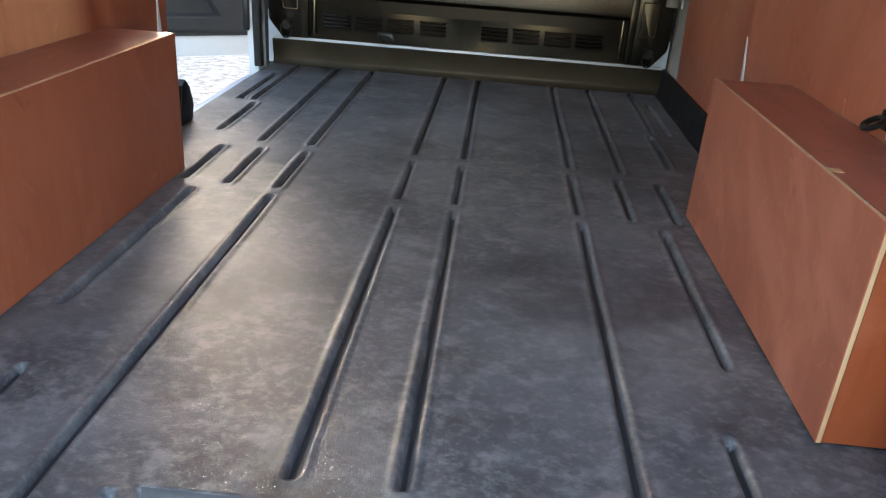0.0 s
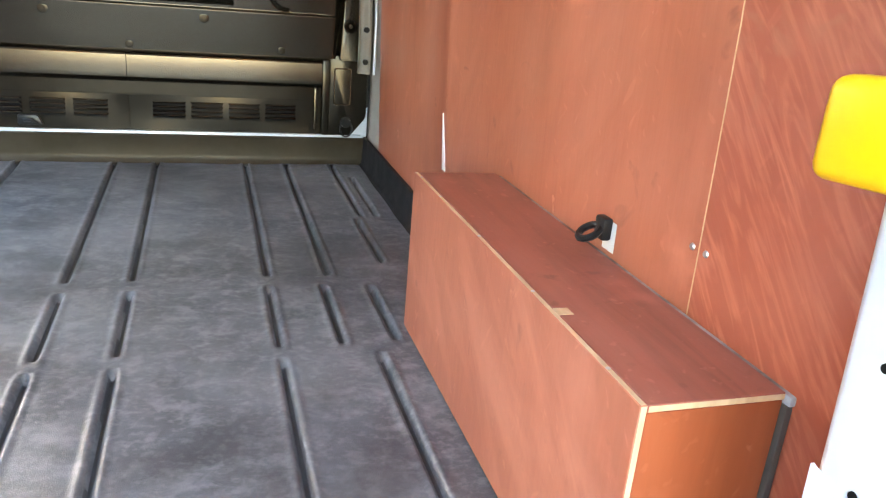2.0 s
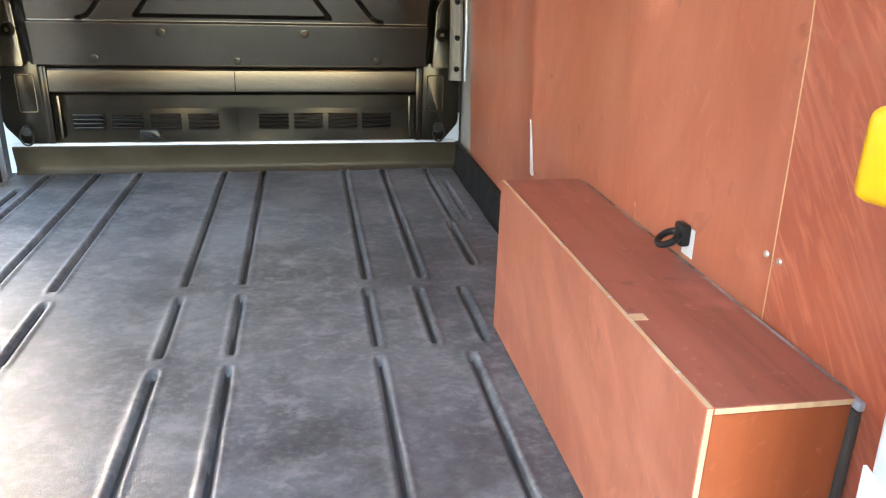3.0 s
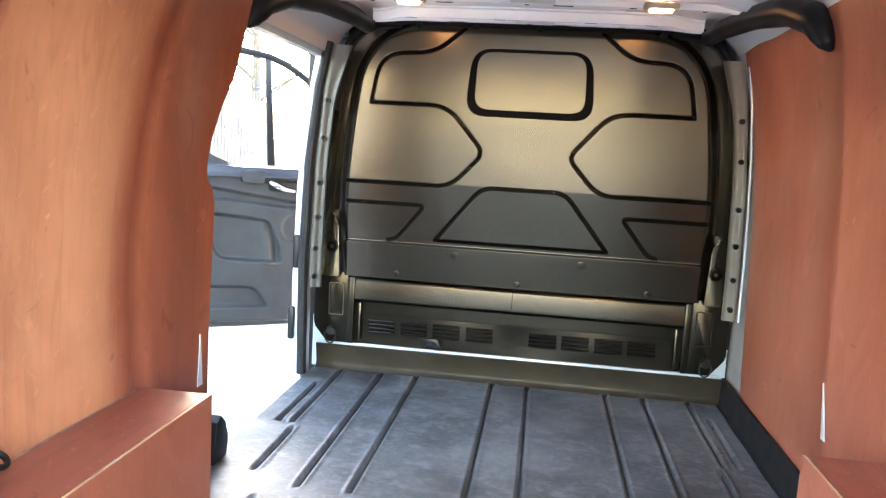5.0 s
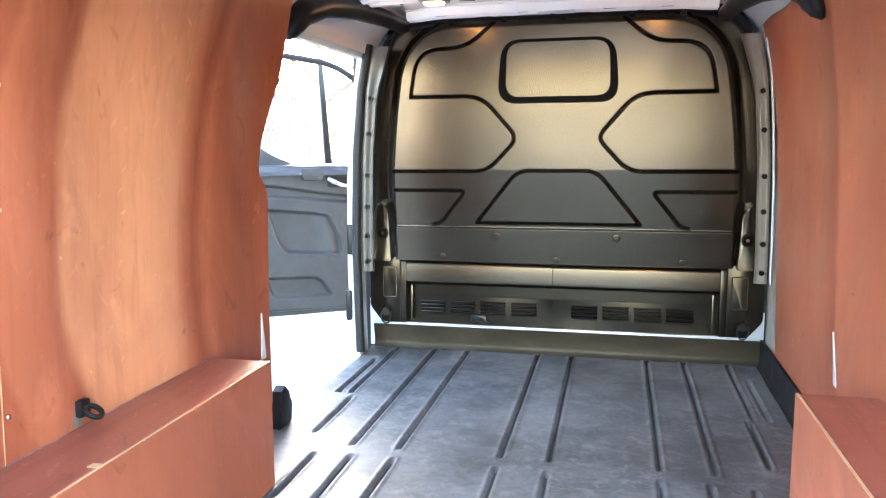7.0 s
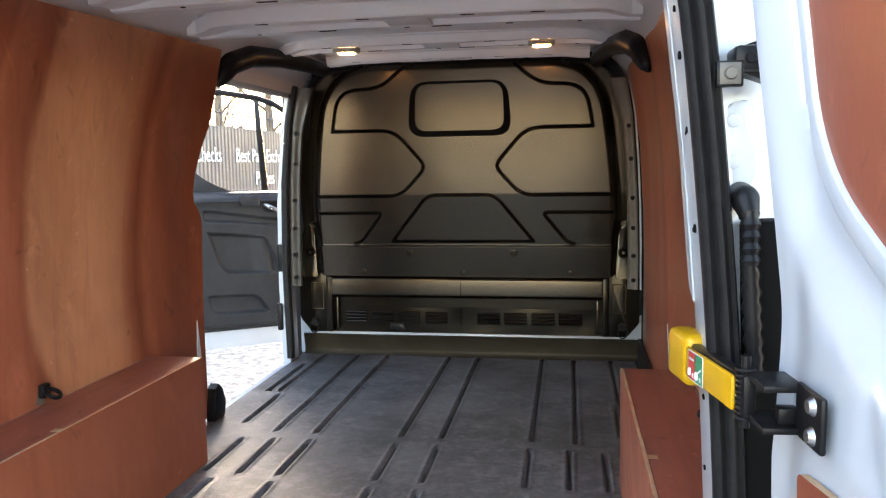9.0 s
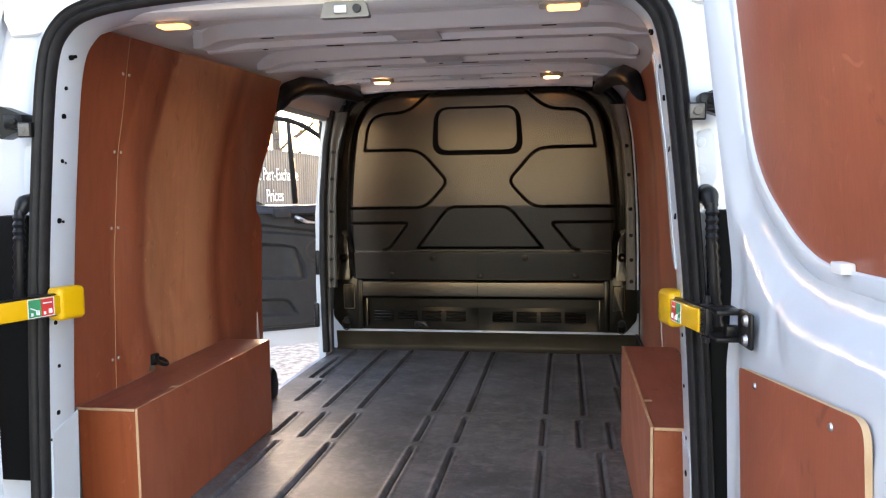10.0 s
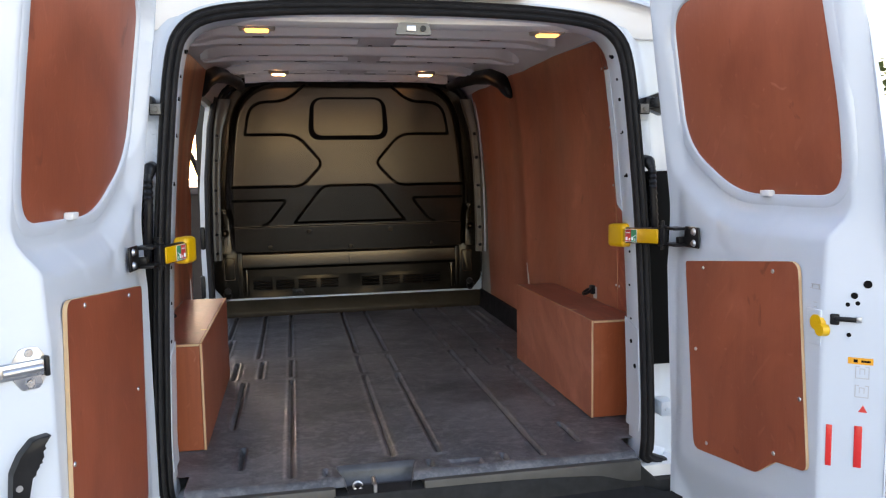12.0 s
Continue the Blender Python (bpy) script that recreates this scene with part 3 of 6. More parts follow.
def build_linings():
    left_front = [(0.6, 1.565), (1.37, 1.562), (1.42, 1.545), (1.47, 1.492), (1.56, 1.50), (1.75, 1.575), (2.03, 1.60)]
    for s, nm in ((-1, "wall_left"), (1, "wall_right")):
        yj = 0.422 if s < 0 else 0.435
        bm = bmesh.new()
        ply_sheet(bm, s, lambda z: 0.035, lambda z: yj - 0.0015, lambda a: 0.615, lambda a: 1.985 + 0.01 * a)
        w = solo(nm, bm, [PLY_L if s < 0 else PLY_R2, EDGE], "reddish stained plywood lining with a screwed vertical joint", "wall lining", kind="structure")
        bm = bmesh.new()
        if s < 0:
            ply_sheet(bm, s, lambda z: yj + 0.0015, lambda z: lerp_table(z, left_front), lambda a: 0.615, lambda a: 1.995 + 0.03 * a)
        else:
            ply_sheet(bm, s, lambda z: yj + 0.0015, lambda z: 1.585, lambda a: 0.615, lambda a: 1.995 + 0.03 * a)
        part("ply_sheet", bm, [PLY_L if s < 0 else PLY_R, EDGE], w)
        if s > 0:
            bm = bmesh.new()
            ply_sheet(bm, s, lambda z: 1.5855, lambda z: 2.43 + 0.08 * smooth01((z - 1.3) / 0.7), lambda a: 0.70, lambda a: 2.02 + 0.01 * a)
            part("ply_sheet", bm, [PLY_L if s < 0 else PLY_R, EDGE], w)
        # pale core showing in the joint
        bm = bmesh.new()
        shell(bm, 1, 40, lambda a, b: Vector((ply_x(yj, 0.62 + 1.37 * b, s) + s * 0.0008, yj - 0.0017 + 0.0034 * a, 0.62 + 1.37 * b)), lambda a, b: Vector((ply_x(yj, 0.62 + 1.37 * b, s) + s * 0.005, yj - 0.0017 + 0.0034 * a, 0.62 + 1.37 * b)))
        part("joint_core", bm, EDGE, w)
        # screws along the joint
        for z in (1.052, 1.445, 1.668, 1.89):
            for dy in (-0.014, 0.016):
                bm = bmesh.new()
                x = ply_x(yj - 0.002 + dy, z, s)
                tube(bm, [(x, yj - 0.002 + dy, z), (x - s * 0.0025, yj - 0.002 + dy, z)], [0.0055, 0.004], 10)
                part("screw", bm, STEEL, w)
        # outer side of the van body
        bm = bmesh.new()
        skin = [(0.35, 0.93), (0.6, 0.955), (1.1, 0.965), (1.4, 0.955), (1.75, 0.90), (2.0, 0.83), (2.1, 0.76)]
        spans = [(-0.03, 4.6)] if s > 0 else [(-0.03, 1.60)]
        for a0, a1 in spans:
            def fr(a, b, a0=a0, a1=a1):
                z = 0.35 + 1.75 * b
                return Vector((s * lerp_table(z, skin), a0 + (a1 - a0) * a, z))
            shell(bm, 12, 24, fr, lambda a, b: fr(a, b) - Vector((s * 0.03, 0, 0)))
        if s < 0:
            box(bm, (-0.955, 1.60, 0.35), (-0.90, 4.6, 0.56), 0.01)
            box(bm, (-0.84, 1.60, 2.03), (-0.78, 4.6, 2.12), 0.01)
        part("body_side", bm, WHITE, w, "white painted body side")


build_linings()


# ---- roof ----
def roof_z(y):
    return 2.086 + 0.032 * smooth01(y / 2.2)


def build_roof():
    bm = bmesh.new()

    def under(a, b):
        x, y = -0.80 + 1.60 * a, -0.045 + 4.3 * b
        return Vector((x, y, roof_z(y) - 0.025 * abs(x / 0.8) ** 3 + 0.0012 * math.sin(y * 25) + 0.001 * math.sin(x * 13 + y * 4)))
    shell(bm, 24, 80, under, lambda a, b: under(a, b) + Vector((0, 0, 0.02)))
    # rails along both sides, between roof and linings
    for s in (-1, 1):
        def rail(a, b):
            y = 0.0 + 2.62 * a
            x = lerp_table(b, [(0, 0.66), (0.25, 0.725), (0.5, 0.772), (0.75, 0.80), (1, 0.812)])
            z = lerp_table(b, [(0, 2.10), (0.25, 2.078), (0.5, 2.036), (0.75, 1.99), (1, 1.94)])
            return Vector((s * x, y, z))
        shell(bm, 20, 8, rail, lambda a, b: rail(a, b) + Vector((s * 0.006, 0, 0.006)))
    ce = solo("ceiling", bm, ROOF_PAINT, "white painted steel van roof, unlined", "ceiling", kind="structure")

    def bow(y, half, w, z, drop, ends):
        """A hat-section cross member: flat flanges, a channel between, pinched ends."""
        bm = bmesh.new()
        f = 0.3 * w
        prof = [(-w / 2 - 0.034, drop + 0.003), (-w / 2 - 0.032, drop - 0.006), (-w / 2 - 0.012, drop - 0.008), (-w / 2 - 0.003, 0.006), (-w / 2 + 0.002, 0.0), (-f, 0.001), (-f + 0.009, 0.020), (f - 0.009, 0.020), (f, 0.001), (w / 2 - 0.002, 0.0), (w / 2 + 0.003, 0.006), (w / 2 + 0.012, drop - 0.008), (w / 2 + 0.032, drop - 0.006), (w / 2 + 0.034, drop + 0.003)]
        n, rings = 44, []
        for i in range(n + 1):
            x = -half + 2 * half * i / n
            e = smooth01((half - abs(x) - 0.03) / 0.10)
            zz = z - 0.010 * abs(x / 0.8) ** 3 - 0.010 * (1 - e)
            k = ends + (1 - ends) * e
            rings.append([bm.verts.new((x, y + o * k, zz + d * (1 if d > 0.0205 else (0.35 + 0.65 * e)))) for o, d in prof])
        for A, B in zip(rings, rings[1:]):
            for j in range(len(prof) - 1):
                bm.faces.new((A[j], A[j + 1], B[j + 1], B[j]))
        b = part("roof_bow", bm, WHITE_IN, ce, smooth=25)
        for x, far, wide in ((-0.47, 0, 0.022), (-0.30, 1, 0.030), (-0.13, 0, 0.022), (-0.02, 1, 0.008), (0.10, 1, 0.034), (0.21, 0, 0.022), (0.33, 1, 0.012), (0.43, 0, 0.022), (-0.55, 1, 0.007), (0.56, 1, 0.007)):
            if abs(x) < half - 0.1:
                bm = bmesh.new()
                zz = z - 0.010 * abs(x / 0.8) ** 3
                ya = y + (0.36 if far else -0.44) * w
                box(bm, (x - wide, ya, zz - 0.001), (x + wide, ya + 0.05 * w, zz + 0.004), 0.0008)
                part("bow_hole", bm, HOLE, b)
        # a flat bridge pressed into the channel at mid-span
        bm = bmesh.new()
        box(bm, (-0.075, y - 0.31 * w, z + 0.002), (0.075, y + 0.31 * w, z + 0.008), 0.002)
        part("bow_bridge", bm, WHITE_IN, b)
    bow(0.83, 0.74, 0.23, 2.040, roof_z(0.83) - 2.040, 0.55)
    bow(1.38, 0.75, 0.22, 2.052, roof_z(1.38) - 2.052, 0.5)
    bow(2.06, 0.70, 0.17, 2.078, roof_z(2.06) - 2.078, 0.45)
    bow(2.47, 0.62, 0.09, 2.078, roof_z(2.47) - 2.078, 0.5)
    # rear header with its rolled lower edge
    bm = bmesh.new()
    prof = [(-0.035, 1.985), (-0.015, 1.955), (0.02, 1.948), (0.10, 1.958), (0.165, 1.975), (0.20, 2.03), (0.225, 2.10), (-0.035, 2.12)]
    n, rings = 30, []
    for i in range(n + 1):
        x = -0.80 + 1.60 * i / n
        e = -0.035 * smooth01((abs(x) - 0.56) / 0.20)
        rings.append([bm.verts.new((x, y, z + e * (1 if z < 2.0 else 0.25))) for y, z in prof])
    for A, B in zip(rings, rings[1:]):
        for j in range(len(prof)):
            bm.faces.new((A[j], A[(j + 1) % len(prof)], B[(j + 1) % len(prof)], B[j]))
    part("rear_header", bm, WHITE_IN, ce)
    # black covers at the front upper corners
    for s in (-1, 1):
        bm = bmesh.new()
        key = [(0.802, 1.645, 1.895, 0.006), (0.796, 1.652, 1.915, 0.026), (0.787, 1.668, 1.945, 0.038), (0.775, 1.70, 1.985, 0.045), (0.745, 1.82, 2.030, 0.045), (0.70, 2.05, 2.050, 0.038), (0.66, 2.30, 2.052, 0.034), (0.65, 2.55, 2.05, 0.03)]
        pts, rad = [], []
        for (xa, ya, za, ra), (xb, yb, zb, rb) in zip(key, key[1:]):
            for j in range(4):
                t = smooth01(j / 4) * 0.5 + 0.5 * j / 4
                pts.append((s * (xa + (xb - xa) * t), ya + (yb - ya) * t, za + (zb - za) * t))
                rad.append(ra + (rb - ra) * t)
        tube(bm, pts, rad, 14)
        part("corner_cover", bm, BLACK, ce, "black moulded cover at the roof corner")
    # outer roof skin
    bm = bmesh.new()

    def sk(a, b):
        x, y = -0.86 + 1.72 * a, -0.07 + 4.5 * b
        return Vector((x, y, 2.165 - 0.09 * abs(x / 0.86) ** 4 - 0.09 * smooth01((0.02 - y) / 0.09)))
    shell(bm, 24, 60, sk, lambda a, b: sk(a, b) - Vector((0, 0, 0.012)))
    part("roof_skin", bm, WHITE, ce)
    bm = bmesh.new()
    box(bm, (-0.40, -0.112, 2.026), (0.36, -0.05, 2.048), 0.008)
    part("brake_light_bar", bm, SILL, ce, "dark strip over the rear opening")
    return ce


ceiling = build_roof()


# ---- bulkhead ----
def mirrored(pts):
    return [(-x, z) for x, z in pts]


def loop_ring(bm, outer, inner, y_out, y_mid, y_in):
    """A soft band between two outlines of equal count, standing in the xz plane."""
    k = len(outer)
    mid = [((a[0] + b[0]) / 2, (a[1] + b[1]) / 2) for a, b in zip(outer, inner)]
    rows = []
    for pts, y in ((outer, y_out), ([(o[0] * 0.8 + m[0] * 0.2, o[1] * 0.8 + m[1] * 0.2) for o, m in zip(outer, mid)], y_mid), ([(i[0] * 0.8 + m[0] * 0.2, i[1] * 0.8 + m[1] * 0.2) for i, m in zip(inner, mid)], y_mid), (inner, y_in)):
        rows.append([bm.verts.new((x, y, z)) for x, z in pts])
    for A, B in zip(rows, rows[1:]):
        for i in range(k):
            bm.faces.new((A[i], A[(i + 1) % k], B[(i + 1) % k], B[i]))


def build_bulkhead():
    hex_l = rounded([(-0.735, 1.433), (-0.30, 1.433), (-0.168, 1.577), (-0.325, 1.757), (-0.64, 1.757)], [0, 0.06, 0.045, 0.07, 0], 5)
    lobe = rounded([(-0.64, 1.757), (-0.605, 1.955), (-0.385, 1.964), (-0.27, 2.06)], [0.01, 0.13, 0.07, 0], 7)
    low_l = rounded([(-0.735, 1.348), (-0.40, 1.348), (-0.525, 1.192), (-0.735, 1.192)], [0, 0.03, 0.03, 0], 4)[:-1]
    trap = rounded([(-0.355, 1.203), (-0.168, 1.437), (0.168, 1.437), (0.355, 1.203)], [0.01, 0.05, 0.05, 0.01], 5)
    win_o = rounded([(-0.258, 1.722), (0.258, 1.722), (0.238, 1.990), (-0.238, 1.990)], 0.085, 8)
    win_i = rounded([(-0.218, 1.752), (0.218, 1.752), (0.210, 1.974), (-0.210, 1.974)], 0.06, 8)
    lines = [trap, [(-0.355, 1.203), (0.355, 1.203)]]
    for ln in (hex_l, lobe, low_l):
        lines += [ln, mirrored(ln)]
    arch = rounded([(-0.742, 0.9), (-0.738, 1.50), (-0.655, 2.055), (0.655, 2.055), (0.738, 1.50), (0.742, 0.9)], [0, 0.45, 0.24, 0.24, 0.45, 0], 12)
    dents = [(0.62, 1.26, 0.05), (0.05, 1.25, 0.09), (-0.3, 1.3, 0.06), (0.3, 1.9, 0.12), (-0.45, 1.6, 0.15), (0.45, 1.6, 0.15), (-0.06, 1.5, 0.10), (0.0, 1.86, 0.16), (-0.5, 1.86, 0.1), (0.52, 1.85, 0.09)]

    def h(U, V):
        y = np.full_like(U, 2.585)
        d = np.full_like(U, 9.0)
        for ln in lines:
            d = np.minimum(d, np_path(U, V, ln))
        y += 0.020 * np.clip(1 - d / 0.0080, 0, 1) ** 0.8
        for i, (cx, cz, r) in enumerate(dents):
            y += (0.0016 if i % 2 else -0.0014) * np.exp(-((U - cx) ** 2 + (V - cz) ** 2) / r ** 2)
        y += 0.0009 * np.sin(U * 7.0 + 1.3 * np.sin(V * 6.0)) * np.sin(V * 8.0 + U * 2.0)
        # the upper panel leans towards the load; below the fold it leans back, then a ledge and the bolted band
        y += 0.18 * np.clip(1.440 - V, 0, 1)
        y -= 0.05 * np.clip(V - 1.440, 0, 1)
        y -= 0.016 * np_step((1.183 - V) / 0.008)
        # the sides and top fall away to the flange
        ia = np_inside(U, V, arch)
        da = np.where(ia, -1, 1) * np_path(U, V, arch)
        y += 0.050 * np_step((da + 0.012) / 0.055)
        return y
    us, vs = np.arange(-0.842, 0.8421, 0.0027), np.arange(1.022, 2.125, 0.0027)
    X, Z, Y, q = height_grid(us, vs, h)
    top = [(-0.85, 1.0), (-0.842, 1.72), (-0.79, 1.98), (-0.71, 2.075), (-0.62, 2.12), (0.62, 2.12), (0.71, 2.075), (0.79, 1.98), (0.842, 1.72), (0.85, 1.0)]
    ok = np_inside(X, Z, top)
    q = q[ok[q].all(1)]
    me = bpy.data.meshes.new("wall_front")
    me.from_pydata(np.stack([X, Y, Z], -1).tolist(), [], q.tolist())
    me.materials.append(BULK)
    me.materials.append(BULK_SHADED)
    # below the fold the faces take the shaded copy of the paint
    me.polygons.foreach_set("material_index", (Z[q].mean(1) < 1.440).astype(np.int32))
    me.polygons.foreach_set("use_smooth", [True] * len(me.polygons))
    me.set_sharp_from_angle(angle=radians(38))
    w = tagged(new("wall_front", me), "satin black pressed steel bulkhead with blanked window", "bulkhead", kind="structure")
    bm = bmesh.new()
    loop_ring(bm, win_o, win_i, 2.575, 2.556, 2.575)
    part("window_gasket", bm, HOLE, w, "black rubber gasket round the blanked window")
    # dark moulding along the roof, over the arch
    bm = bmesh.new()
    path = rounded([(-0.80, 1.72), (-0.735, 2.065), (0.735, 2.065), (0.80, 1.72)], [0, 0.15, 0.15, 0], 8)
    sweep(bm, path, [(-0.010, 2.640), (-0.010, 2.600), (-0.002, 2.592), (0.008, 2.600), (0.016, 2.590), (0.030, 2.596), (0.030, 2.640)], lambda u, v, t: Vector((u, t, v)), closed=False)
    part("roof_moulding", bm, SEAL, w, "black rubber moulding over the bulkhead", smooth=50)
    # small clips on the moulding
    for x in (-0.46, -0.23, 0.02, 0.30, 0.50):
        bm = bmesh.new()
        box(bm, (x - 0.012, 2.572, 2.052), (x + 0.012, 2.60, 2.078), 0.004)
        part("moulding_clip", bm, BLACK, w)
    # bolts of the band
    for x, z, r in [(-0.268, 1.146, 0.010), (0.258, 1.146, 0.010), (-0.515, 1.048, 0.008), (0.0, 1.040, 0.008), (0.535, 1.044, 0.008)]:
        y = 2.569 + 0.18 * (1.440 - z)
        bm = bmesh.new()
        tube(bm, [(x, y + 0.01, z), (x, y - 0.002, z), (x, y - 0.003, z)], [r * 1.7, r * 1.7, r * 1.2], 14)
        b = part("bolt_washer", bm, BULK_LOW, w)
        bm = bmesh.new()
        tube(bm, [(x, y - 0.003, z), (x, y - 0.008, z)], [r, r * 0.85], 6)
        part("bolt", bm, BULK_LOW, b)
    # tabs with the large side bolts
    for s in (-1, 1):
        bm = bmesh.new()
        out = rounded([(0.752, 1.022), (0.835, 1.022), (0.835, 1.235), (0.812, 1.300), (0.766, 1.255)], [0.005, 0.005, 0.02, 0.02, 0.02], 4)
        prism(bm, out, 2.640, 2.598, lambda u, v, t, s=s: Vector((s * u, t + 0.03 * smooth01((v - 1.20) / 0.10), v)), 0.007)
        tab = part("bolt_tab", bm, BULK_SHADED, w)
        bm = bmesh.new()
        c = Vector((s * 0.787, 2.598, 1.150))
        tube(bm, [c + Vector((0, 0.012, 0)), c, c + Vector((0, -0.005, 0)), c + Vector((0, -0.005, 0)), c + Vector((0, 0.003, 0))], [0.026, 0.026, 0.022, 0.017, 0.015], 20)
        b = part("bolt_cup", bm, BULK_LOW, tab)
        bm = bmesh.new()
        tube(bm, [c + Vector((0, 0.004, 0)), c + Vector((0, -0.006, 0))], 0.009, 6)
        part("bolt", bm, BULK, tab)
    # lower recess: back panel, folded bar, louvred panels
    bm = bmesh.new()
    box(bm, (-0.86, 2.692, 0.700), (0.86, 2.699, 1.060))
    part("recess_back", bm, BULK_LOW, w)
    for x0, x1 in ((-0.692, -0.0165), (-0.0135, 0.692)):
        bm = bmesh.new()
        prof = [(2.691, 1.012), (2.656, 1.008), (2.650, 1.000), (2.645, 0.935), (2.647, 0.922), (2.660, 0.912), (2.691, 0.900)]
        A = [bm.verts.new((x0, y, z)) for y, z in prof]
        B = [bm.verts.new((x1, y, z)) for y, z in prof]
        for i in range(len(prof)):
            bm.faces.new((A[i], A[(i + 1) % len(prof)], B[(i + 1) % len(prof)], B[i]))
        bm.faces.new(A), bm.faces.new(B)
        part("folded_bar", bm, BULK_SHADED, w, smooth=30)
    for side, groups in ((-1, (-0.632, -0.490, -0.347, -0.205)), (1, (0.066, 0.203, 0.340, 0.477))):
        x0, x1 = (-0.655, -0.0165) if side < 0 else (-0.0135, 0.655)

        def panel(a, b, x0=x0, x1=x1):
            x, z = x0 + (x1 - x0) * a, 0.722 + 0.132 * b
            return Vector((x, 2.672 + 0.004 * math.sin(x * 11 + 1) * math.sin(b * 3.1) - 0.010 * math.exp(-((x - 0.0) / 0.05) ** 2) * b, z))
        bm = bmesh.new()
        shell(bm, 24, 6, panel, lambda a, b: panel(a, b) + Vector((0, 0.012, 0)))
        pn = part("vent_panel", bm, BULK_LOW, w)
        for gx in groups:
            for k in range(4):
                gz = 0.778 + k * 0.0165
                bm = bmesh.new()
                # a pressed hood over a dark slot
                pr = [(0.004, 0.006), (-0.007, 0.0042), (-0.008, 0.0026), (0.002, -0.0005)]
                P = [[bm.verts.new((gx + t * 0.118 + (0.005 if t == 0 else -0.005) * (1 if j in (1, 2) else 0), 2.668 + a, gz + b)) for j, (a, b) in enumerate(pr)] for t in (0, 1)]
                for j in range(4):
                    bm.faces.new((P[0][j], P[0][(j + 1) % 4], P[1][(j + 1) % 4], P[1][j]))
                bm.faces.new(P[0]), bm.faces.new(P[1])
                lv = part("louvre", bm, BULK, pn)
                bm = bmesh.new()
                box(bm, (gx + 0.003, 2.6645, gz - 0.0085), (gx + 0.115, 2.674, gz - 0.0015))
                part("slot", bm, HOLE, lv)
    bm = bmesh.new()
    c = Vector((-0.352, 2.664, 0.752))
    prism(bm, rounded([(-0.035, 0.020), (0.030, 0.020), (0.048, -0.016), (-0.035, -0.016)], 0.006, 3), 0.0, -0.012, lambda u, v, t: c + Vector((u, t, v)), 0.002)
    tube(bm, [c + Vector((-0.015, -0.012, 0)), c + Vector((0.012, -0.026, 0.004)), c + Vector((0.03, -0.022, -0.01))], 0.006, 8)
    part("vent_catch", bm, BLACK, w)
    # side blocks below the flange, with brackets and lashing rings
    for s in (-1, 1):
        bm = bmesh.new()
        out = rounded([(0.722, 1.035), (0.872, 1.035), (0.872, 0.795), (0.812, 0.722), (0.722, 0.722)], [0.004, 0.004, 0.012, 0.012, 0.006], 3)
        prism(bm, out, 2.690, 2.652, lambda u, v, t, s=s: Vector((s * u, t, v)), 0.004)
        blk = part("side_block", bm, BULK_LOW, w)
        bm = bmesh.new()
        ring = rounded([(0.742, 0.985), (0.805, 0.985), (0.805, 0.845), (0.742, 0.845)], 0.008, 3)
        sweep(bm, ring, [(-0.003, 2.653), (-0.002, 2.648), (0.002, 2.648), (0.003, 2.653)], lambda u, v, t, s=s: Vector((s * u, t, v)))
        part("block_rib", bm, BULK, blk)
        bm = bmesh.new()
        box(bm, (min(s * 0.6925, s * 0.7215), 2.640, 0.724), (max(s * 0.6925, s * 0.7215), 2.690, 1.016), 0.004)
        part("end_bracket", bm, BULK_LOW, w)
        bm = bmesh.new()
        box(bm, (min(s * 0.664, s * 0.674), 2.652, 0.740), (max(s * 0.664, s * 0.674), 2.690, 0.905), 0.003)
        part("end_bracket", bm, BULK, w)
        bm = bmesh.new()
        c = Vector((s * 0.790, 2.640, 0.775))
        tube(bm, [c + Vector((0.024 * math.cos(q), -0.010, 0.032 * math.sin(q) - 0.022)) for q in (2 * math.pi * j / 22 for j in range(22))], 0.0035, 8, closed=True)
        tube(bm, [c + Vector((0, 0.014, 0)), c + Vector((0, -0.014, 0))], [0.022, 0.018], 14)
        solo("lashing_ring", bm, BLACK, "black steel lashing ring on the bulkhead foot", "lashing ring", "lashing rings")
        # white body showing under the block
        bm = bmesh.new()
        prism(bm, [(0.70, 0.60), (0.885, 0.60), (0.885, 0.83), (0.70, 0.715)], 2.688, 2.6905, lambda u, v, t, s=s: Vector((s * u, t, v)))
        part("foot_plate", bm, WHITE, w, "white body metal beside the bulkhead foot")
    bm = bmesh.new()
    box(bm, (-0.86, 2.666, 0.700), (0.86, 2.6835, 0.720), 0.003)
    part("white_strip", bm, WHITE, w)
    bm = bmesh.new()
    box(bm, (0.893, 2.30, 0.56), (0.93, 2.699, 2.02), 0.0)
    part("inner_side", bm, CREAM, w, "cream inner body panel beside the bulkhead")
    # unseen sheet closing the cab side, added to stop light leaking round the bulkhead
    bm = bmesh.new()
    box(bm, (-0.95, 2.70, 0.36), (0.95, 2.74, 2.14))
    part("cab_light_block", bm, BLACK, w)
    return w


bulkhead = build_bulkhead()


